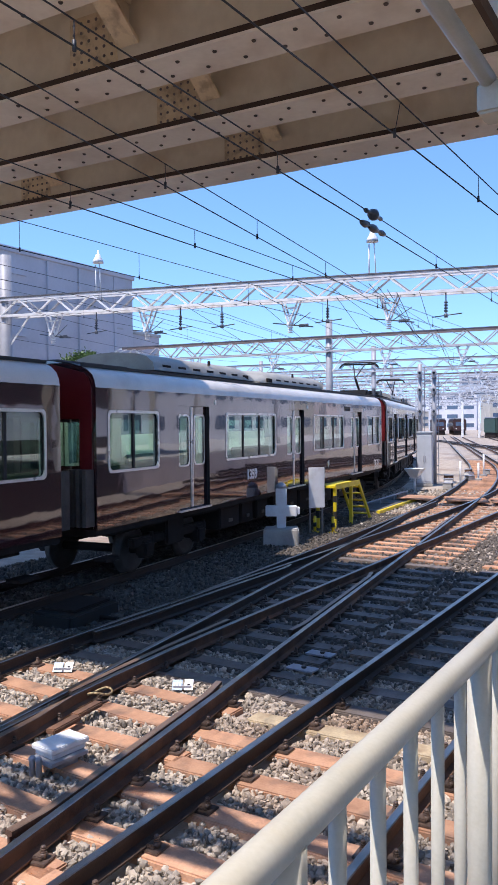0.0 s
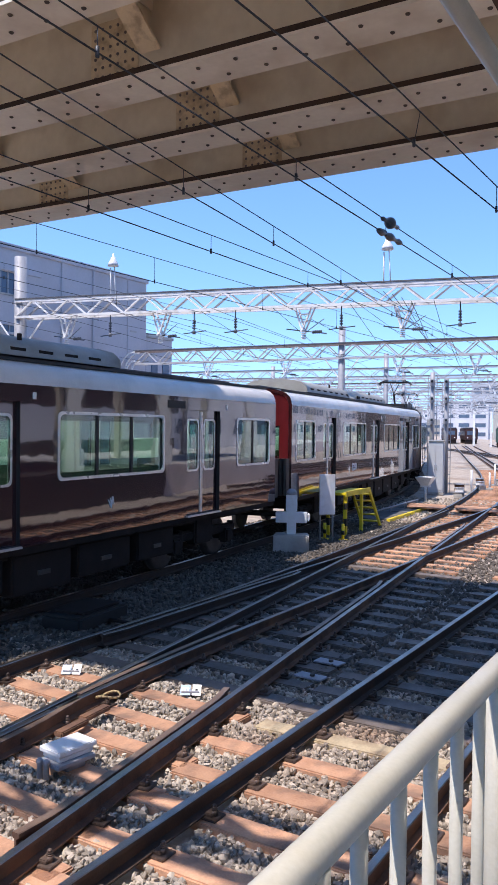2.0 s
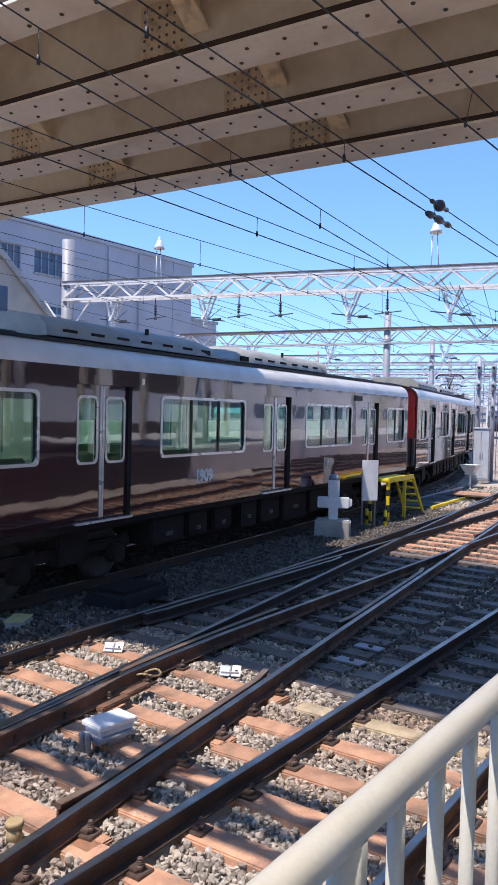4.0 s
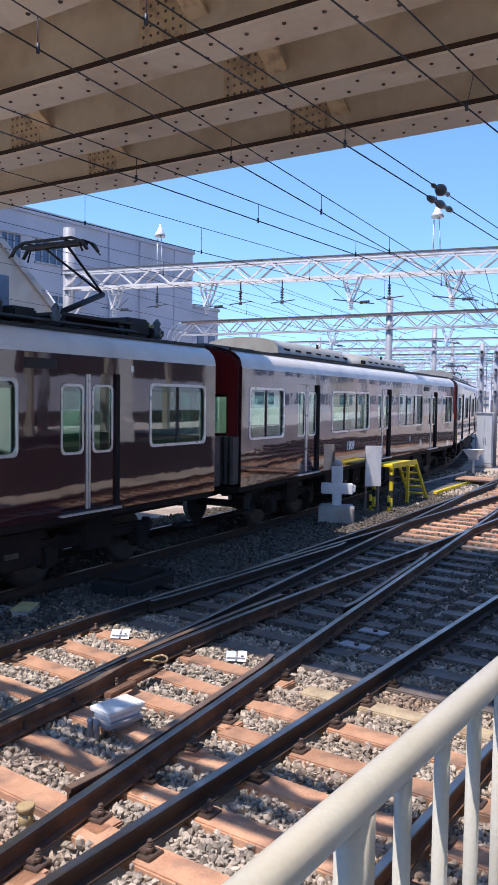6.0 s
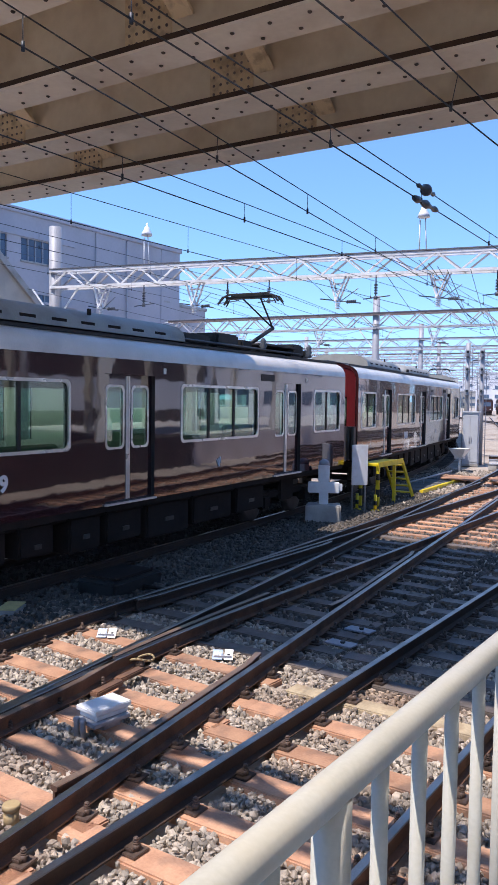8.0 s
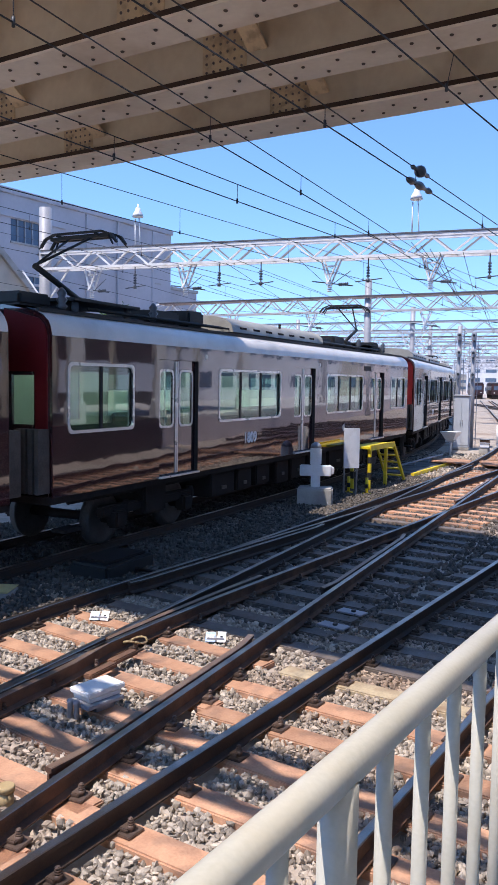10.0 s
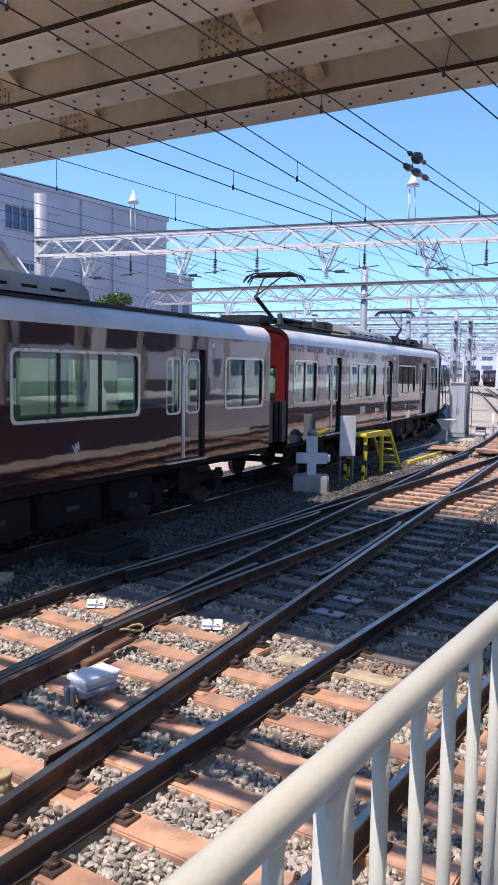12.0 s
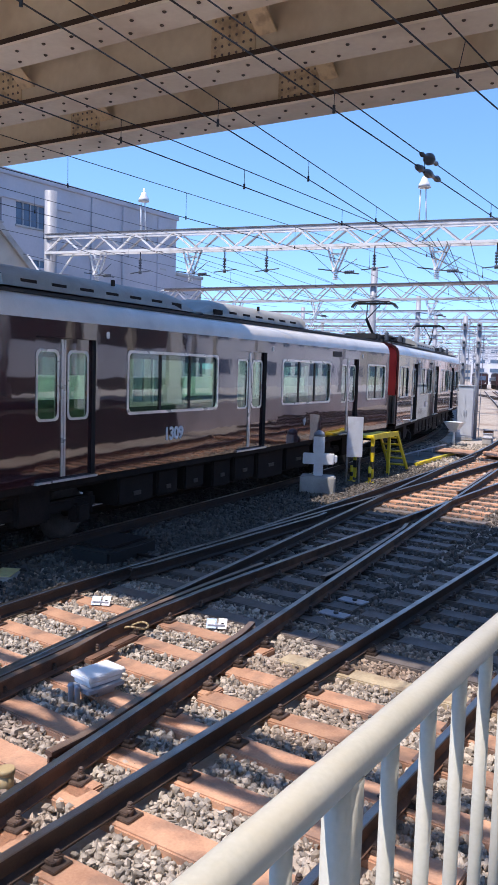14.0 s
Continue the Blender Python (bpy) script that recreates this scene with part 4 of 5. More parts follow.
def door_leaf(car, s, y0, y1):
    x = s * (HALF - 0.07)
    bm = side_leaf = bmesh.new()
    wy0, wy1, wz0, wz1 = y0 + 0.12, y1 - 0.12, 1.92, 2.86
    for a, b, c, d in ((y0, wy0, 1.06, 3.08), (wy1, y1, 1.06, 3.08), (wy0, wy1, 1.06, wz0), (wy0, wy1, wz1, 3.08)):
        add_box(bm, x - s * 0.035, x, a, b, c, d)
    leaf = part("door", side_leaf, MAROON, car)
    bm = bmesh.new()
    for a, b, c, d in ((y0, wy0, 1.12, 3.08), (wy1, y1, 1.12, 3.08), (wy0, wy1, 1.12, wz0), (wy0, wy1, wz1, 3.08)):
        add_box(bm, x - s * 0.05, x - s * 0.038, a, b, c, d)
    part("door_lining", bm, INTERIOR, leaf)
    part("door_frame", rounded(bmesh.new(), x, wy0, wy1, wz0, wz1, 0.035, 0.008), ALU, leaf)
    part("door_pane", boxed(x - s * 0.022, x - s * 0.012, wy0, wy1, wz0, wz1), PANE, leaf).visible_shadow = False
    return leaf


def build_car():
    """A maroon three-door coach without number, roof gear or gangway hoods: its base lies on the rail heads, its front towards +y."""
    car = thing("train_car", label="glossy maroon commuter train car with ivory roof edge and wide windows", category="train car", group="train cars")
    skip = [(d - 0.65, d + 0.65, 1.06, 3.06) for d in DOORS] + [(a, b, SILL, HEAD) for a, b, _ in WINDOWS]
    for s in (-1, 1):
        part("side_wall", side_wall(s, BASE, EAVE, skip), [MAROON, BLACK], car)
        part("inner_wall", side_wall(s, BASE, EAVE, skip, 0.02), [INTERIOR, INTERIOR], car).matrix_basis = Matrix.Diagonal(((HALF - 0.08) / HALF, 1, 1, 1))
        for a, b, panes in WINDOWS:
            x = s * HALF
            w = part("window", rounded(bmesh.new(), x - s * 0.02, a, b, SILL, HEAD, 0.045, 0.03), ALU, car, "bright metal window frame")
            part("pane", boxed(x - s * 0.045, x - s * 0.035, a, b, SILL, HEAD), PANE, w).visible_shadow = False
            for i in range(1, panes):
                y = a + (b - a) * i / panes
                part("mullion", boxed(x - s * 0.06, x - s * 0.022, y - 0.028, y + 0.028, SILL, HEAD), BLACK, w)
            if s < 0:
                part("blind", boxed(x - s * 0.075, x - s * 0.07, a, b, SILL, SILL + 0.52), BLIND, w)
            part("blind_rail", boxed(x - s * 0.07, x - s * 0.05, a, b, HEAD - 0.09, HEAD), BLACK, w)
        for d in DOORS:
            left, right = door_leaf(car, s, d - 0.65, d - 0.006), door_leaf(car, s, d + 0.006, d + 0.65)
            part("meeting_strip", boxed(s * (HALF - 0.068), s * (HALF - 0.055), d - 0.045, d - 0.008, 1.08, 3.04), ALU, left)
            part("meeting_strip", boxed(s * (HALF - 0.068), s * (HALF - 0.055), d + 0.008, d + 0.045, 1.08, 3.04), ALU, right)
            part("door_step", boxed(s * (HALF - 0.06), s * (HALF + 0.045), d - 0.66, d + 0.66, 1.025, 1.055), ALU, car, "bright metal door step")
            part("door_lamp", boxed(s * (HALF - 0.01), s * (HALF + 0.018), d + 0.9, d + 0.96, 3.1, 3.2, bevel=0.006), ALU, car)
        shoulder = [(s * HALF, EAVE), (s * 1.355, 3.4), (s * 1.31, 3.5), (s * 1.22, 3.585), (s * 1.1, 3.64)]
        part("roof_shoulder", roof_strip(shoulder), IVORY, car, "pale ivory roof shoulder")
        part("rain_gutter", boxed(s * 1.085, s * 1.13, -LONG / 2, LONG / 2, 3.64, 3.69), BLACK, car)
        part("sole_bar", boxed(s * 1.22, s * 1.34, -LONG / 2, LONG / 2, 0.93, 1.04), UNDER, car)
    part("roof", roof_strip([(-1.1, 3.64), (-0.9, 3.7), (-0.5, 3.75), (0, 3.77), (0.5, 3.75), (0.9, 3.7), (1.1, 3.64)]), ROOF, car)
    part("roof_walkway", boxed(-0.35, 0.35, -LONG / 2 + 0.4, LONG / 2 - 0.4, 3.775, 3.81), ROOF, car)
    # ends
    for s in (-1, 1):
        y = s * LONG / 2
        bm = bmesh.new()
        for a, b, c, d in ((-HALF, -1.03, BASE, EAVE), (1.03, HALF, BASE, EAVE), (-0.63, -0.5, BASE, EAVE), (0.5, 0.63, BASE, EAVE), (-1.03, -0.63, BASE, 2.05), (0.63, 1.03, BASE, 2.05),
                           (-1.03, -0.63, 2.75, EAVE), (0.63, 1.03, 2.75, EAVE), (-0.5, 0.5, 2.95, EAVE)):
            add_box(bm, a + 0.005, b - 0.005, y - s * 0.05, y - s * 0.002, c, d)
        prof = [(-HALF, EAVE), (-1.31, 3.5), (-1.1, 3.64), (-0.5, 3.75), (0.5, 3.75), (1.1, 3.64), (1.31, 3.5), (HALF, EAVE)]
        bm.faces.new([bm.verts.new((px, y - s * 0.004, pz)) for px, pz in prof])
        part("end_wall", bm, MAROON, car)
        for e in (-0.83, 0.83):
            part("end_window", boxed(e - 0.2, e + 0.2, y - s * 0.03, y - s * 0.02, 2.05, 2.75), PANE, car).visible_shadow = False
        part("end_pillar", boxed(-0.48, -0.4, y - s * 0.03, y - s * 0.0, 1.1, 2.95), ALU, car)
    part("floor", boxed(-1.28, 1.28, -LONG / 2 + 0.06, LONG / 2 - 0.06, 1.06, 1.12), INTERIOR, car)
    part("ceiling_panel", boxed(-1.25, 1.25, -LONG / 2 + 0.06, LONG / 2 - 0.06, 3.22, 3.25), INTERIOR, car)
    for s in (-0.6, 0.6):
        part("ceiling_lamp", boxed(s - 0.06, s + 0.06, -8.6, 8.6, 3.19, 3.219), TUBE, car, "lit fluorescent ceiling lamp strip")
    for a, b, _ in WINDOWS:
        for s in (-1, 1):
            bm = bmesh.new()
            add_box(bm, s * 0.75, s * 1.22, a + 0.05, b - 0.05, 1.45, 1.56, bevel=0.03)
            add_box(bm, s * 1.12, s * 1.24, a + 0.05, b - 0.05, 1.5, 2.02, bevel=0.03)
            part("seat", bm, SEAT, car)
    for d in DOORS:
        part("grab_pole", rod((0.55, d + 0.8, 1.12), (0.55, d + 0.8, 3.22), 0.018, 8), ALU, car)
        part("grab_pole", rod((-0.55, d - 0.8, 1.12), (-0.55, d - 0.8, 3.22), 0.018, 8), ALU, car)
    # below the floor
    part("underframe", boxed(-1.2, 1.2, -LONG / 2 + 0.1, LONG / 2 - 0.1, 0.9, 1.03), UNDER, car)
    rnd = random.Random(12)
    for s in (-1, 1):
        y = -4.3
        while y < 4.0:
            w = rnd.uniform(0.6, 1.6)
            bm = boxed(s * 0.45, s * 1.2, y, y + w, rnd.uniform(0.3, 0.45), 0.9, bevel=0.03)
            e = part("equipment_box", bm, UNDER, car)
            part("latch", boxed(s * 1.2, s * 1.225, y + w * 0.4, y + w * 0.6, 0.55, 0.62), WHEEL, e)
            y += w + rnd.uniform(0.12, 0.35)
        part("air_pipe", rod((s * 1.1, -8.5, 0.86), (s * 1.1, 8.5, 0.86), 0.03, 8), UNDER, car)
    for y in (-6.2, 6.2):
        bogie(car, y)
    for s in (-1, 1):
        part("coupler", boxed(-0.15, 0.15, s * 8.9, s * 9.5, 0.75, 0.98, bevel=0.03), UNDER, car)
        part("gangway_bellows", boxed(-0.5, 0.5, s * 9.15, s * 9.52, 1.1, 3.15, bevel=0.04), BLACK, car)
        part("hand_step", boxed(1.0, 1.25, s * 8.55 - 0.2, s * 8.55 + 0.2, 0.45, 0.5), UNDER, car)
    return car


def outfit(car, number, gear):
    """What differs from car to car: number, emblem, roof gear, hoods."""
    for s in (-1, 1):
        if number:
            writing("number", number, 0.3, SIGN_WHITE, car, Matrix.Translation((s * (HALF + 0.003), -2.95 * s, 1.45)) @ Euler((radians(90), 0, radians(90 * s))).to_matrix().to_4x4())
        bm = bmesh.new()
        for k in range(3):
            add_bar(bm, (0, -0.08 + 0.06 * k, 0.05 + 0.025 * k), (0, 0.0, -0.09), 0.022, 0.01)
            add_bar(bm, (0, -0.08 + 0.06 * k, 0.05 + 0.025 * k), (0, -0.03 + 0.05 * k, -0.03), 0.02, 0.01)
        e = part("emblem", bm, SIGN_WHITE, car, "small white leaf-like emblem")
        e.matrix_basis = pose(s * (HALF + 0.006), 2.75 * s, 1.5)
        part("side_sign", boxed(s * (HALF - 0.01), s * (HALF + 0.012), 4.75 * s - 0.3, 4.75 * s + 0.3, 3.08, 3.22, bevel=0.004), BLACK, car)
    # red end faces with a narrow lip, ribbed guards below
    for e in (-1, 1):
        for s in (-1, 1):
            bm = bmesh.new()
            outer = [(s * 1.29, 2.0), (s * 1.29, EAVE), (s * 1.24, 3.45), (s * 1.15, 3.54), (s * 0.5, 3.7), (s * 0.5, 2.8), (s * 1.06, 2.8), (s * 1.06, 2.0)]
            bm.faces.new([bm.verts.new((x, e * 9.16, z)) for x, z in outer])
            lip = outer[:5]
            lo, hi = [[bm.verts.new((x, y, z)) for x, z in lip] for y in (e * 9.15, e * 9.18)]
            for i in range(4):
                bm.faces.new((lo[i], lo[i + 1], hi[i + 1], hi[i]))
            bmesh.ops.solidify(bm, geom=bm.faces[:], thickness=0.008)
            part("gangway_hood", bm, RED_HOOD, car, "red painted end face and lip")
            for k in range(4):
                part("chain_guard", boxed(s * (0.9 + 0.12 * k), s * (0.97 + 0.12 * k), e * 9.17, e * 9.4, 1.1, 2.0), WHEEL, car)
    if gear == "units":
        roof_unit(car, -6.6, -1.5, UNIT_GREY, 1)
        roof_unit(car, -1.2, 3.6, UNIT_GREY, -1)
    elif gear == "pantographs":
        pantograph(car, -7.0, -1)
        pantograph(car, 6.7, 1)
        roof_unit(car, -3.0, 2.2, UNIT_GREY, 0)
        for y, w, h in ((-8.6, 0.35, 0.2), (-5.0, 0.45, 0.23), (-3.9, 0.3, 0.32), (3.2, 0.5, 0.2), (4.4, 0.45, 0.3), (5.25, 0.25, 0.22), (7.9, 0.3, 0.3), (8.45, 0.2, 0.18)):
            part("roof_box", boxed(-0.5, 0.6, y - w, y + w, 3.77, 3.77 + h, bevel=0.04), BLACK, car)
        for y in (-8.2, -5.7, 5.7, 8.2):
            part("arrester", lathe([(0.05, 3.75), (0.09, 3.8), (0.05, 3.84), (0.09, 3.9), (0.05, 3.94), (0.08, 4.0), (0.02, 4.08)], 10, pose(0.75, y, 0)), INSULATOR, car)
        bm = bmesh.new()
        add_rod(bm, (0.7, -7.5, 3.82), (0.7, 7.5, 3.82), 0.03, 6)
        add_rod(bm, (0.85, -7.5, 3.8), (0.85, 7.5, 3.8), 0.02, 6)
        part("roof_cable", bm, BLACK, car)


# ---- beside the tracks ----
def lineside():
    # low white apparatus box between the rails
    b = thing("apparatus_box", -4.98, 5.25, -0.2, rz=-8, label="white lidded apparatus box on a metal bracket between the rails", category="apparatus box")
    b.matrix_basis = b.matrix_basis @ Matrix.Diagonal((0.84, 0.8, 1.0, 1))
    part("lid", boxed(-0.16, 0.16, -0.25, 0.25, 0.19, 0.235, bevel=0.008), SIGN_WHITE, b)
    part("tray", boxed(-0.14, 0.14, -0.22, 0.22, 0.14, 0.188, bevel=0.01), STEEL_WHITE, b)
    part("bracket", boxed(-0.13, 0.2, -0.29, 0.2, 0.105, 0.138, bevel=0.005), STEEL_GREY, b)
    for x, y in ((-0.02, -0.35), (0.06, -0.33)):
        part("terminal", lathe([(0.03, 0.02), (0.03, 0.14), (0.036, 0.15), (0.036, 0.17), (0.02, 0.185)], 12, pose(x, y, 0)), STEEL_GREY, b)
    part("foot", boxed(-0.1, 0.1, -0.1, 0.15, 0, 0.11, bevel=0.01), STEEL_GREY, b)
    for i, (x, y) in enumerate(((-6.72, 7.1), (-5.13, 7.26))):
        p = thing("marker_plate", x, y, -0.16, rz=28, label="pale blue and white marker plates on a sleeper", category="marker", group="marker plates")
        p.scale = (0.78, 0.78, 0.78)
        tilt = pose(0, 0, 0, -50)
        part("blue_plate", boxed(-0.16, -0.02, -0.006, 0.006, 0, 0.16, m=tilt), BLUE_PLATE, p)
        part("white_plate", boxed(0.01, 0.13, -0.006, 0.006, 0, 0.17, m=tilt), SIGN_WHITE, p)
        for k in range(3):
            part("writing_bar", boxed(-0.145 + 0.04 * k, -0.118 + 0.04 * k, -0.011, -0.007, 0.04, 0.12, m=tilt), SIGN_WHITE, p)
        part("writing_bar", boxed(0.05, 0.09, -0.011, -0.007, 0.075, 0.095, m=tilt), LAMP_DARK, p)
        part("stand", boxed(-0.14, 0.11, 0.02, 0.1, 0, 0.05), STEEL_GREY, p)
    s = thing("marker_stake", -4.36, 3.72, -0.2, label="short tan capped stake among the ballast", category="stake")
    part("shaft", rod((0, 0, 0), (0, 0, 0.12), 0.052, 16), TAN, s)
    part("cap", lathe([(0.06, 0.12), (0.062, 0.15), (0.055, 0.16)], 16), TAN, s)
    for y in (8.56, 9.2):
        p = thing("tie_plate", -4.33 - 0.1 * (y - 8.56), y, -0.17, rz=-4, label="bare pale steel tie plate bolted on a sleeper", category="plate", group="tie plates")
        part("plate", boxed(-0.2, 0.16, -0.09, 0.09, 0, 0.02, bevel=0.004), STEEL_GREY, p)
        part("bolt", rod((0, 0, 0.02), (0, 0, 0.045), 0.03, 6), WHEEL, p)
    m = thing("point_machine", -8.35, 9.1, -0.22, rz=6, label="dark low point machine with flat plates beside the track", category="point machine")
    part("housing", boxed(-0.35, 0.35, -0.6, 0.6, 0.03, 0.26, bevel=0.04), BLACK, m)
    part("cover", boxed(-0.3, 0.3, -0.45, 0.45, 0.261, 0.3, bevel=0.015), UNDER, m)
    for k in range(3):
        part("slide_plate", boxed(0.45, 1.1, -0.5 + 0.4 * k, -0.3 + 0.4 * k, 0.0, 0.05, bevel=0.008), UNDER, m)
    part("drive_rod", rod((0.3, 0.1, 0.1), (1.2, 0.1, 0.08), 0.025, 8), UNDER, m)
    k = thing("concrete_marker", -8.6, 7.25, -0.31, rz=30, label="concrete block with a pale yellow painted top", category="marker block")
    part("block", boxed(-0.13, 0.13, -0.22, 0.22, 0, 0.2, bevel=0.02), CONCRETE, k)
    part("painted_top", boxed(-0.131, 0.131, -0.221, 0.221, 0.201, 0.215, bevel=0.004), YELLOW_PALE, k)
    c = thing("cable_trough", -8.9, 6.2, -0.22, rz=6, label="broken grey concrete trough lids beside the track", category="trough")
    for i in range(5):
        part("lid", boxed(-0.2, 0.2, -0.24, 0.24, 0, 0.07, bevel=0.01, m=pose(0.03 * (i % 2), -1.2 + 0.5 * i, 0, 0, 0, (-4, 3, 6, -2, 2)[i])), CONCRETE, c)

    # closed signal with white cross boards
    x, y = -9.14, 17.0
    s = thing("cross_signal", x, y, -0.17, rz=26, label="white boarded cross-shaped signal on a concrete block", category="signal")
    s.matrix_basis = s.matrix_basis @ Matrix.Diagonal((1.1, 1.1, 1.15, 1))
    part("base", boxed(-0.38, 0.38, -0.26, 0.26, -0.1, 0.34, bevel=0.03), CONCRETE, s)
    part("stem", boxed(-0.1, 0.1, -0.07, 0.07, 0.341, 0.66, bevel=0.015), SIGN_WHITE, s)
    part("cross_arm", boxed(-0.34, 0.34, -0.09, 0.08, 0.58, 0.8, bevel=0.015), SIGN_WHITE, s)
    part("top_board", boxed(-0.12, 0.12, -0.085, 0.085, 0.801, 1.16, bevel=0.02), SIGN_WHITE, s)
    part("hood", lathe([(0.12, 1.16), (0.11, 1.22), (0.07, 1.26), (0.02, 1.28)], 14), STEEL_GREY, s)
    part("lamp", rod((0.02, 0.08, 1.02), (0.02, 0.2, 1.02), 0.09, 14), LAMP_DARK, s)
    part("side_lamp", boxed(0.341, 0.4, -0.06, 0.06, 0.62, 0.77, bevel=0.015), STEEL_WHITE, s)

    b = thing("white_board", -9.12, 18.9, -0.2, rz=44, label="upright white board on posts in front of the yellow steps", category="board")
    part("panel", boxed(-0.21, 0.21, -0.03, 0.03, 0.72, 1.76, bevel=0.008), SIGN_WHITE, b)
    for sx in (-0.17, 0.17):
        part("post", rod((sx, 0.055, 0), (sx, 0.055, 1.7), 0.025, 8), STEEL_GREY, b)

    # yellow inspection platform with ladder
    p = thing("inspection_steps", -9.4, 20.1, -0.2, rz=4, label="bright yellow steel inspection platform with a ladder", category="steps")
    part("deck", boxed(-0.28, 0.28, -0.1, 1.9, 1.13, 1.2, bevel=0.01), YELLOW, p)
    part("kick_plate", boxed(0.281, 0.31, -0.1, 1.9, 1.1, 1.24), YELLOW, p)
    for sx in (-0.25, 0.25):
        for sy in (0, 1.3):
            part("leg", boxed(sx - 0.04, sx + 0.04, sy - 0.04, sy + 0.04, 0, 1.13), YELLOW, p)
        part("stringer", add_bar(bmesh.new(), (sx * 1.1, 1.9, 1.16), (sx * 1.1 + 0.1, 2.7, 0.0), 0.06, 0.08), YELLOW, p)
    for i in range(5):
        t = (i + 0.6) / 5.4
        part("tread", boxed(-0.27 + 0.1 * t, 0.27 + 0.1 * t, 1.85 + 0.8 * t, 2.03 + 0.8 * t, 1.13 - 1.14 * t, 1.17 - 1.14 * t), YELLOW, p)
    for sx in (-0.25, 0.25):
        part("black_band", boxed(sx - 0.044, sx + 0.044, -0.044, 0.044, 0.3, 0.5), BLACK, p)
        part("black_band", boxed(sx - 0.044, sx + 0.044, -0.044, 0.044, 0.75, 0.92), BLACK, p)
    for i, (sx, sy) in enumerate(((0.35, -0.7), (-0.15, -0.75))):
        q = thing("low_bollard", -9.22 + sx, 20.05 + sy, -0.2, label="short yellow painted bollard post", category="bollard", group="bollards")
        part("post", rod((0, 0, 0), (0, 0, 0.45), 0.04, 10), YELLOW, q)
        part("black_band", rod((0, 0, 0.17), (0, 0, 0.28), 0.043, 10), BLACK, q)
        part("foot", boxed(-0.1, 0.1, -0.06, 0.06, 0, 0.05), YELLOW, q)
    d = thing("maintenance_deck", -9.9, 25.0, -0.2, rz=4, label="low grey maintenance deck with a yellow painted edge", category="deck")
    for k in range(7):
        part("slab", boxed(-0.75, 0.3, -0.8 + 0.8 * k, -0.04 + 0.8 * k, 0, 0.08 + 0.012 * (k % 2), bevel=0.01), DECK, d)
    part("yellow_edge", boxed(0.301, 0.42, -0.9, 4.9, 0, 0.1, bevel=0.01), YELLOW, d)
    part("grey_rail", rod((-0.2, -0.6, 0.28), (-0.2, 4.6, 0.28), 0.03, 8), STEEL_GREY, d)
    for i in range(4):
        part("rail_stub", rod((-0.2, -0.5 + 1.65 * i, 0.1), (-0.2, -0.5 + 1.65 * i, 0.28), 0.025, 8), STEEL_GREY, d)

    t = thing("trackside_indicator", -11.15, 32.6, -0.2, label="white funnel-shaped trackside indicator on a short post", category="indicator")
    part("post", rod((0, 0, 0), (0, 0, 0.55), 0.05, 10), SIGN_WHITE, t)
    part("head", boxed(-0.2, 0.2, -0.12, 0.12, 0.55, 0.62), SIGN_WHITE, t)
    bm = bmesh.new()
    bmesh.ops.create_cone(bm, cap_ends=True, segments=4, radius1=0.22, radius2=0.5, depth=0.35, matrix=pose(0, 0, 0.8, 0, 0, 45))
    part("funnel", bm, SIGN_WHITE, t)

    c = thing("equipment_cabinet", -11.8, 36.0, -0.2, rz=12, label="tall pale grey equipment cabinet beside the signals", category="cabinet")
    part("body", boxed(-0.34, 0.34, -0.3, 0.3, 0.1, 2.42, bevel=0.02), CABINET, c)
    part("plinth", boxed(-0.36, 0.36, -0.32, 0.32, 0, 0.1), CONCRETE, c)
    part("roof", boxed(-0.37, 0.37, -0.34, 0.34, 2.42, 2.48, bevel=0.01), CABINET, c)
    for sx in (-0.165, 0.165):
        dd = part("door", boxed(sx - 0.155, sx + 0.155, -0.32, -0.301, 0.2, 2.3, bevel=0.006), CABINET, c)
        part("door_handle", boxed(sx * 0.3 - 0.015, sx * 0.3 + 0.015, -0.35, -0.321, 1.1, 1.35), STEEL_GREY, dd)
    for x, y, z in ((-12.3, 36.8, 5.7), (-11.75, 37.2, 5.4)):
        g = thing("signal_post", x, y, -0.25, rz=14, label="grey steel signal post with lamps facing along the track", category="signal", group="signal posts")
        part("mast", rod((0, 0, 0), (0, 0, z), 0.11, 12), STEEL_GREY, g)
        for k, zz in enumerate((3.4, 4.4, 5.2)):
            h = part("lamp_head", boxed(-0.12, 0.12, -0.26, -0.11, zz - 0.16, zz + 0.16, bevel=0.03), STEEL_GREY, g)
            part("lens", rod((0, -0.26, zz + 0.06), (0, -0.31, zz + 0.06), 0.06, 12), LAMP_DARK, h)
        bm = bmesh.new()
        for k in range(12):
            add_bar(bm, (-0.2, 0.13, 0.5 + 0.4 * k), (0.2, 0.13, 0.5 + 0.4 * k), 0.025)
        for sx in (-0.2, 0.2):
            add_bar(bm, (sx, 0.13, 0), (sx, 0.13, z - 0.2), 0.03)
        part("ladder", bm, STEEL_GREY, g)
    for x, y, h in ((-10.6, 37.5, 1.1), (-10.4, 40.0, 0.9), (-10.9, 43.0, 1.2), (-8.2, 47.0, 0.7)):
        q = thing("trackside_post", x, y, -0.22, label="short pale trackside marker post", category="post", group="trackside posts")
        part("post", rod((0, 0, 0), (0, 0, h), 0.05, 8), SIGN_WHITE, q)
        part("foot", boxed(-0.15, 0.15, -0.15, 0.15, 0, 0.12), CONCRETE, q)
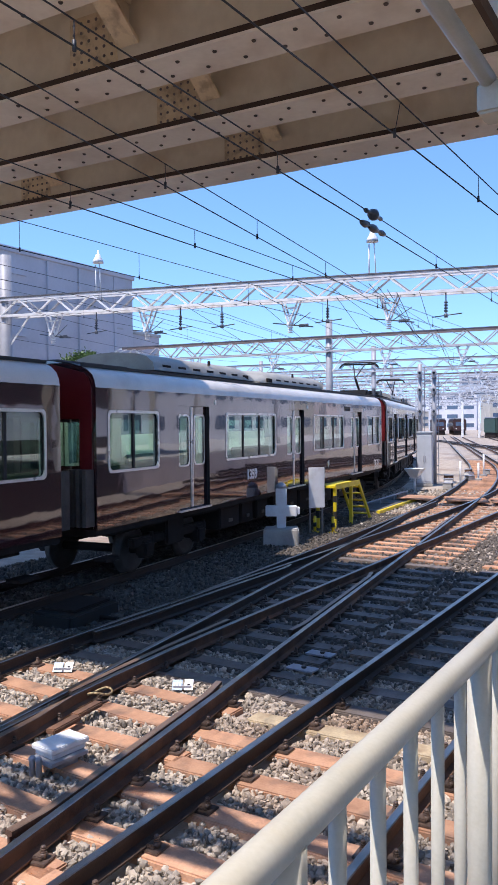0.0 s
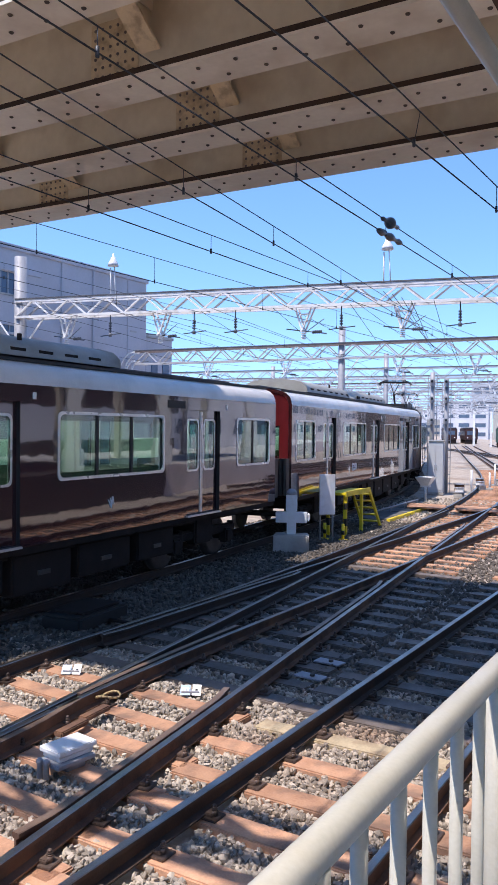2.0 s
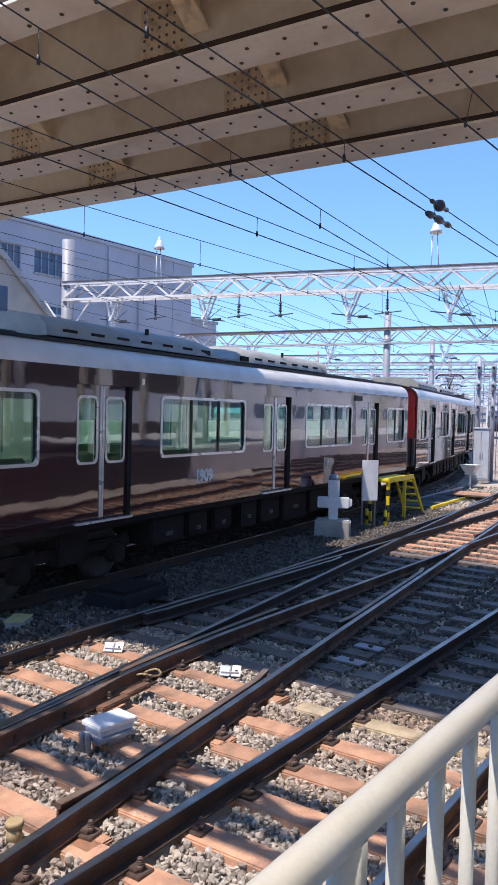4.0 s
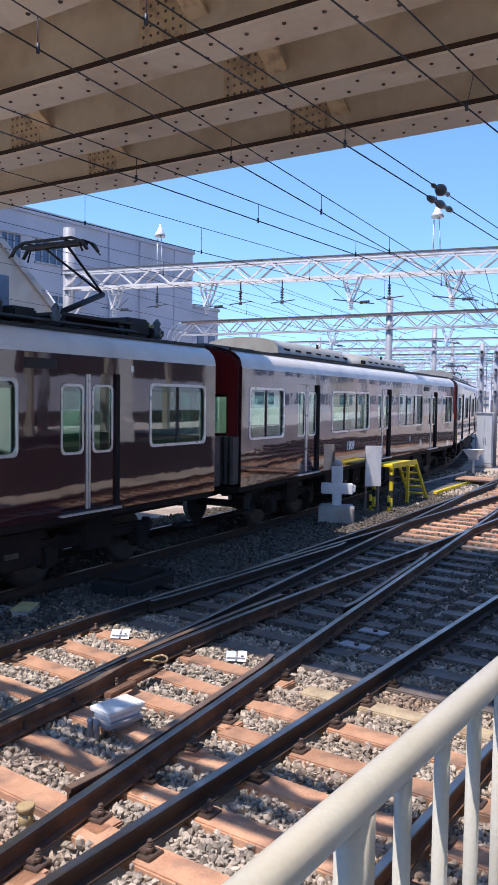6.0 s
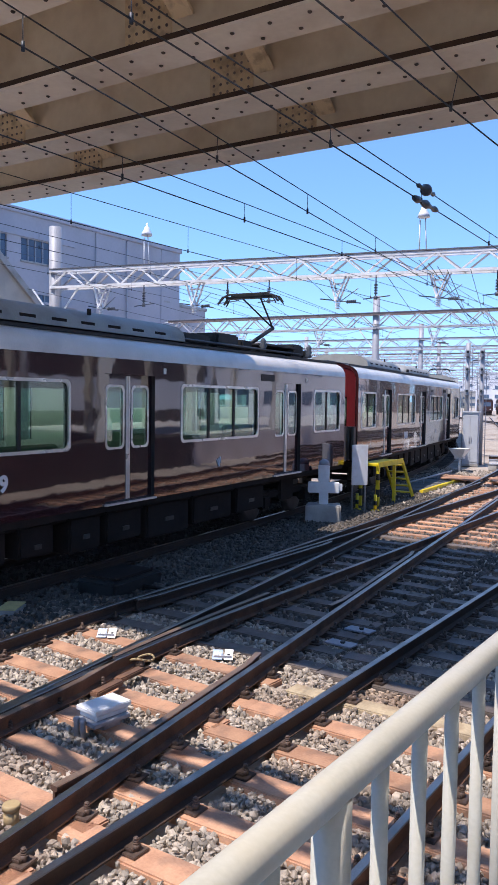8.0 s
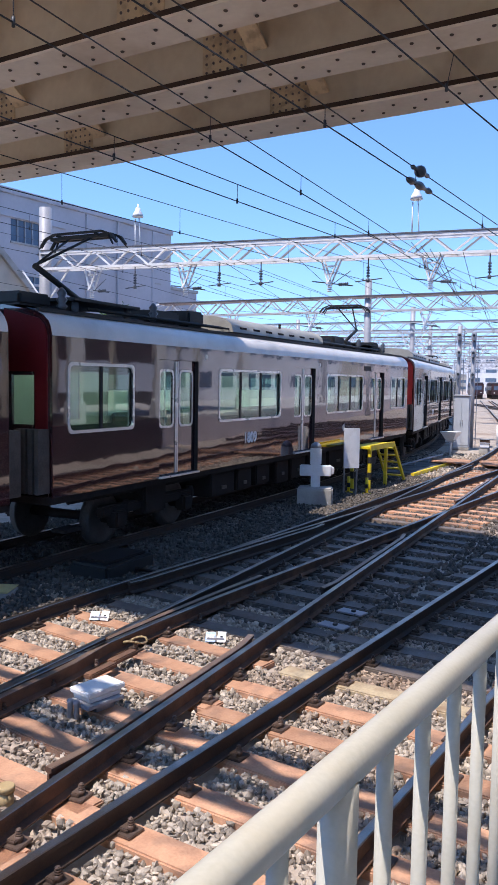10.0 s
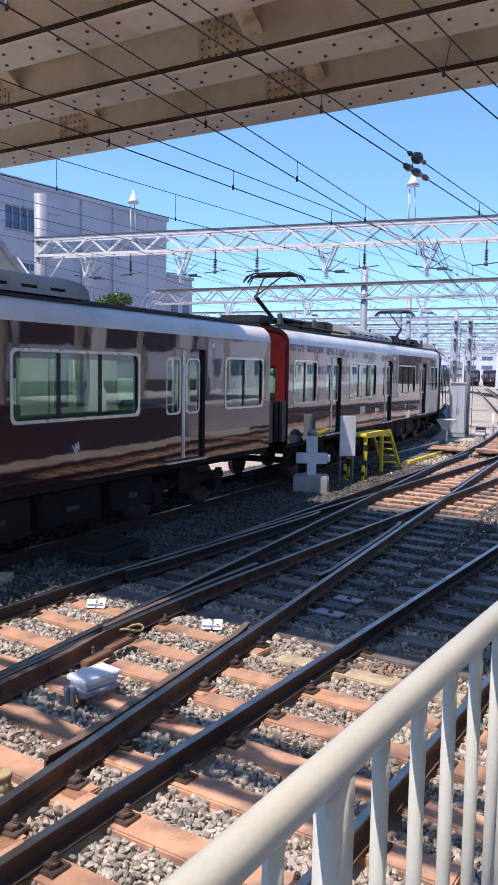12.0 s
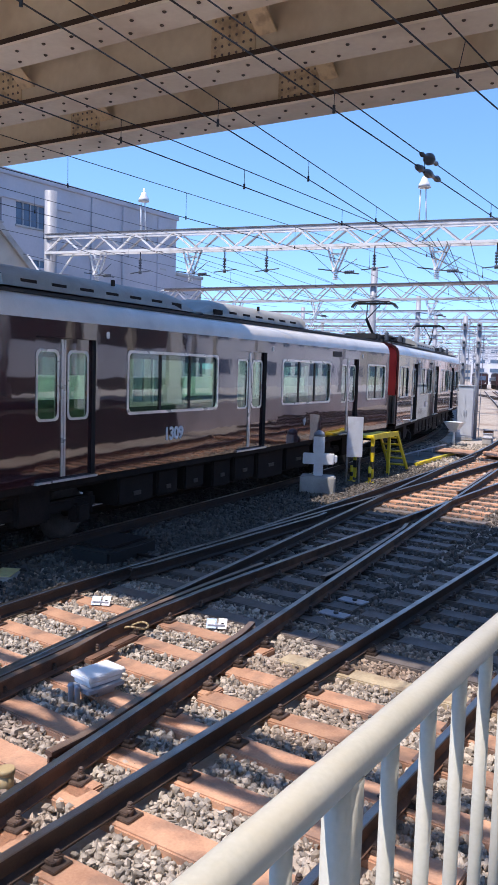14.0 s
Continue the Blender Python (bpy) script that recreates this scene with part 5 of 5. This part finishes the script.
    for i in range(7):
        q = thing("trackside_box", -10.3 - 0.35 * (i % 3) - 0.14 * i, 34.5 + 1.7 * i, -0.22, rz=17 * i, label="small weathered trackside junction box", category="junction box", group="junction boxes")
        part("body", boxed(-0.2, 0.2, -0.15, 0.15, 0, 0.25 + 0.06 * (i % 3), bevel=0.02), (CONCRETE, STEEL_WHITE, RUST)[i % 3], q)
        part("lid", boxed(-0.22, 0.22, -0.17, 0.17, 0.25 + 0.06 * (i % 3), 0.29 + 0.06 * (i % 3), bevel=0.01), STEEL_GREY, q)


# ---- buildings and distance ----
def window_at(wall, x, y0, y1, z0, z1, panes):
    w = part("window", boxed(x - 0.2, x - 0.1, y0, y1, z0, z1), WINDOW_DARK, wall)
    for i in range(panes + 1):
        y = y0 + (y1 - y0) * i / panes
        part("window_bar", boxed(x - 0.1, x - 0.04, y - 0.04, y + 0.04, z0, z1), STEEL_GREY, w)
    part("sill", boxed(x - 0.1, x + 0.08, y0 - 0.05, y1 + 0.05, z0 - 0.1, z0), CONCRETE, w)


def buildings():
    h = thing("office_building", label="white three-storey building with a flat roof beside the yard", category="building")
    x = -33.2
    opening = [(22.5, 25.6, 9.75, 10.9), (25.9, 27.5, 9.75, 10.9), (28.4, 30.4, 9.75, 10.9), (25.9, 27.6, 6.9, 8.1), (28.6, 30.5, 6.9, 8.1), (25.9, 27.6, 3.6, 5.0), (28.6, 30.5, 3.6, 5.0),
               (22.5, 25.6, 6.9, 8.1), (39.9, 40.4, 8.9, 10.1), (39.9, 40.4, 5.6, 6.8)]
    bm = bmesh.new()
    ys = sorted({8.0, 41.5, *[v for o in opening for v in o[:2]]})
    zs = sorted({-0.3, 12.1, *[v for o in opening for v in o[2:]]})
    for a, b in zip(ys, ys[1:]):
        for c, d in zip(zs, zs[1:]):
            if not any(o[0] <= (a + b) / 2 <= o[1] and o[2] <= (c + d) / 2 <= o[3] for o in opening):
                bm.faces.new([bm.verts.new(p) for p in ((x, a, c), (x, b, c), (x, b, d), (x, a, d))])
    for o in opening:
        for p, q in (((o[0], o[2]), (o[0], o[3])), ((o[1], o[2]), (o[1], o[3])), ((o[0], o[2]), (o[1], o[2])), ((o[0], o[3]), (o[1], o[3]))):
            bm.faces.new([bm.verts.new(v) for v in ((x, *p), (x, *q), (x - 0.25, *q), (x - 0.25, *p))])
    wall = part("wall", bm, OFFICE, h)
    part("end_wall", boxed(x - 16, x - 0.02, 41.2, 41.5, -0.3, 12.1), OFFICE, h)
    part("rear_wall", boxed(x - 16.3, x - 16.01, 8, 41.5, -0.3, 12.1), OFFICE, h)
    part("roof", boxed(x - 16.2, x + 0.12, 8, 41.62, 12.1, 12.4, bevel=0.03), OFFICE, h)
    part("roof_plant", boxed(x - 3, x - 1, 26.5, 28.4, 12.4, 13.0, bevel=0.05), OFFICE, h)
    for o in opening:
        window_at(wall, x, *o, 4 if o[1] - o[0] > 1.5 else 1)
    for y in (33.8, 36.4):
        part("pilaster", boxed(x + 0.005, x + 0.12, y - 0.06, y + 0.06, -0.3, 12.05), OFFICE, h)
    part("brick_band", boxed(x + 0.003, x + 0.06, 39.6, 40.7, -0.3, 12.05), OFFICE, h)
    for z in (4.3, 7.6, 10.95):
        part("string_course", boxed(x + 0.002, x + 0.09, 8, 32.2, z, z + 0.12), OFFICE, h)
    w = thing("annex_block", label="lower pale block behind the white building", category="building")
    part("wall", boxed(-52, -40.2, 49, 53.7, -0.3, 9.9, bevel=0.03), OFFICE, w)
    part("roof", boxed(-52.1, -40.1, 48.9, 53.8, 9.9, 10.15, bevel=0.02), CONCRETE, w)
    for i in range(3):
        part("window", boxed(-40.19, -40.13, 49.4 + 1.5 * i, 50.2 + 1.5 * i, 6.8, 7.9), WINDOW_DARK, w)
    g = thing("gabled_shed", label="beige rendered shed with a sloping gable beside the tracks", category="shed")
    bm = bmesh.new()
    prof = [(12, -0.3), (25.6, -0.3), (25.6, 5.2), (20.2, 9.9), (12, 9.9)]
    a = [bm.verts.new((-27.0, y, z)) for y, z in prof]
    c = [bm.verts.new((-31.5, y, z)) for y, z in prof]
    bm.faces.new(a)
    bm.faces.new(c[::-1])
    for i in range(5):
        bm.faces.new((a[i], c[i], c[(i + 1) % 5], a[(i + 1) % 5]))
    part("wall", bm, BEIGE, g)
    part("verge", add_bar(bmesh.new(), (-27, 25.8, 5.05), (-27, 20.0, 10.1), 0.3, 0.25), CONCRETE, g)
    part("window", boxed(-26.99, -26.93, 20.6, 21.7, 6.2, 7.6), WINDOW_DARK, g)
    # far town
    rnd = random.Random(21)
    for i in range(34):
        y = rnd.uniform(240, 520)
        x = -0.34 * y + rnd.uniform(-0.32, 0.22) * y
        hh, ww = rnd.uniform(6, 17), rnd.uniform(8, 26)
        b = thing("town_building", x, y, -0.3, rz=rnd.uniform(0, 40), label="pale distant town building on the horizon", category="building", group="town buildings")
        part("wall", boxed(-ww / 2, ww / 2, -6, 6, 0, hh), (FACADE, BEIGE, CONCRETE)[i % 3], b)
        part("roof", boxed(-ww / 2 - 0.2, ww / 2 + 0.2, -6.2, 6.2, hh, hh + 0.5), STEEL_GREY if i % 2 else CONCRETE, b)
        for k in range(int(hh // 3.2)):
            for q in range(3):
                wx = -ww / 2 + ww * (q + 0.5) / 3
                part("window", boxed(wx - ww * 0.11, wx + ww * 0.11, -6.08, -6.01, 1.2 + 3.2 * k, 2.5 + 3.2 * k), WINDOW_DARK, b)
    # elevated signal cabin across the far tracks
    c = thing("signal_bridge", -37, 148, 0, rz=12, label="grey elevated signal structure spanning the far tracks", category="signal bridge")
    part("cabin", boxed(-4.5, 6, -1, 1, 8.2, 11.6, bevel=0.05), CABINET, c)
    for k in range(6):
        part("window", boxed(-4 + 1.6 * k, -2.9 + 1.6 * k, -1.06, -1.01, 9.6, 10.8), WINDOW_DARK, c)
    for sx in (-4, -1, 2.5, 5.5):
        part("leg", boxed(sx - 0.2, sx + 0.2, -0.3, 0.3, -0.3, 8.2), STEEL_WHITE, c)
    part("walkway", boxed(-9, 9, -0.7, 0.7, 7.6, 8.0), STEEL_GREY, c)
    # parked coaches
    for i, (x, y, rz, m, lab) in enumerate(((-30.5, 150, 62, TEAL, "dull green parked coach far down the yard"),
                                            (-57.3, 185, 20, DARK_COACH, "dark maroon parked train seen end-on"), (-52.7, 185, 20, DARK_COACH, "dark maroon parked train seen end-on"))):
        p = thing("parked_coach", x, y, -0.2, rz=rz + (90 if i < 1 else 0), label=lab, category="coach", group="parked coaches")
        part("body", boxed(-1.4, 1.4, -9, 9, 0.9, 3.5, bevel=0.15), m, p)
        part("roof", boxed(-1.25, 1.25, -9, 9, 3.5, 3.75, bevel=0.1), STEEL_GREY, p)
        part("underframe", boxed(-1.2, 1.2, -8.8, 8.8, 0.05, 0.9), UNDER, p)
        for k in range(8):
            for s in (-1, 1):
                part("window", boxed(s * 1.39, s * 1.42, -8 + 2.1 * k, -6.8 + 2.1 * k, 1.9, 2.8), WINDOW_DARK, p)
        part("end_window", boxed(-0.9, 0.9, -9.04, -8.99, 2.0, 2.9), WINDOW_DARK, p)
        for s in (-0.8, 0.8):
            part("headlight", rod((s, -9.0, 1.4), (s, -9.06, 1.4), 0.12, 10), SIGN_WHITE, p)


def tree(x, y, z, height, spread, label, seed):
    t = thing("tree", x, y, -0.25, label=label, category="tree", group="trees")
    rnd = random.Random(seed)
    bm = bmesh.new()
    add_rod(bm, (0, 0, 0), (0.1, 0, height * 0.55), 0.16, 8, 0.1)
    tips = []
    for i in range(9):
        a = i * 2.4
        p = (0.1, 0, height * (0.4 + 0.02 * i))
        q = (spread * 0.75 * math.cos(a), spread * 0.75 * math.sin(a), height * rnd.uniform(0.62, 0.95))
        add_rod(bm, p, q, 0.06, 6, 0.02)
        tips.append(Vector(q))
    part("trunk", bm, BARK, t)
    verts, faces = [], []
    for k in range(2600):
        c = rnd.choice(tips) + Vector((rnd.gauss(0, 0.42), rnd.gauss(0, 0.42), rnd.gauss(0, 0.3))) * spread * 0.55
        d = Vector((rnd.uniform(-1, 1), rnd.uniform(-1, 1), rnd.uniform(-0.4, 1))).normalized()
        e = d.cross(Vector((rnd.uniform(-1, 1), rnd.uniform(-1, 1), rnd.uniform(-1, 1)))).normalized()
        s = rnd.uniform(0.06, 0.13)
        n = len(verts)
        verts += [c, c + d * s + e * s * 0.5, c + d * s * 2, c + d * s - e * s * 0.5]
        faces.append((n, n + 1, n + 2, n + 3))
    me = bpy.data.meshes.new("crown")
    me.from_pydata(verts, [], faces)
    me.materials.append(LEAF)
    ob = new("crown", me)
    ob.parent = t


# ---- build ----
ground()
platform()
station_side()
bridge()
gantries()
overhead()
lineside()
buildings()
tree(-29.6, 32.3, 0, 7.0, 0.85, "small leafy green tree before the white building", 5)
crossing()
tracks()
coach = build_car()
CARS = []
# (number, roof gear, place along the train behind the first car's rear)
OUTFIT = [("", "pantographs", 2), ("1359", "units", 1), ("1909", "units", 0), ("1809", "pantographs", -1), ("1309", "units", -2), ("", "units", 3)]
for n, (number, gear, place) in enumerate(OUTFIT):
    c = coach if n == len(OUTFIT) - 1 else copy_thing(coach, pose(0, 0, 0))
    outfit(c, number, gear)
    CARS.append((c, place))


def near_rails(x, y):
    """Where stones may lie: clear of the rails and of most of the sleepers."""
    if any(abs(x - r) < 0.08 for r in (first_x(y), first_x(y) + 1.47, cross_x(y), middle_x(y), cross_x(y) - 1.485, middle_x(y) - 1.47)):
        return False
    first = x > cross_x(y) + 0.3
    mid = (cross_x(y) + middle_x(y) - 1.47) / 2
    d = (y - 1.45 - (0 if first else 0.12 - 0.052 * (x - mid))) % 0.62
    inside = abs(x - first_x(y) - 0.735) < 1.36 if first else abs(x - mid) < 1.75
    return not (inside and (d < 0.125 or d > 0.495))


stones("near_ballast", -8.6, -0.8, 2.0, 8.7, 46000, 0.025, "broken grey-brown ballast stones between the sleepers", ok=near_rails, seed=2)
stones("middle_ballast", -9.0, -1.0, 8.6, 21, 24000, 0.032, "dark grey-brown ballast stones under the bridge, shade in their colour", ok=near_rails, seed=3, material=STONE_SHADED)
stones("bank_ballast", -12.8, -7.75, 5.0, 24, 30000, 0.034, "dark ballast bank under and beside the train, shade in its colour", lift=0.03, seed=5, material=STONE_DARK,
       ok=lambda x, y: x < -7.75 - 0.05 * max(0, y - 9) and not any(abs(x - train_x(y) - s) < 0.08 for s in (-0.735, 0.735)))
stones("far_ballast", -13, -2, 21, 34, 9000, 0.045, "pale ballast stones beyond the bridge", ok=near_rails, seed=7)


# ---- movement ----
def along(s):
    """The point of the track at the length s, counted from y = 0."""
    y = s * 0.992
    for _ in range(8):
        ys = np.linspace(0, y, 40) if y else np.zeros(40)
        xs = np.array([train_x(float(v)) for v in ys])
        got = math.copysign(float(np.hypot(np.diff(xs), np.diff(ys)).sum()), y)
        y += (s - got) * 0.98
    return Vector((train_x(y), y, 0))


REACH = np.polyfit([0, 1.5, 3, 6.5, 7.5, 11, 12.5, 14], [9.75, 15.4, 20.7, 33.25, 36.8, 49.65, 55.85, 61.85], 5)


def motions():
    for c, place in CARS:
        rows = []
        for i in range(29):
            t = i * 0.5
            mid = float(np.polyval(REACH, t)) + 19.0 * place - 9.85
            a, b = along(mid - 6.2), along(mid + 6.2)
            m = (a + b) / 2
            rows.append((t, pose(m.x, m.y, 0, 0, 0, math.degrees(math.atan2(-(b.x - a.x), b.y - a.y)))))
        walk(c, rows)


motions()
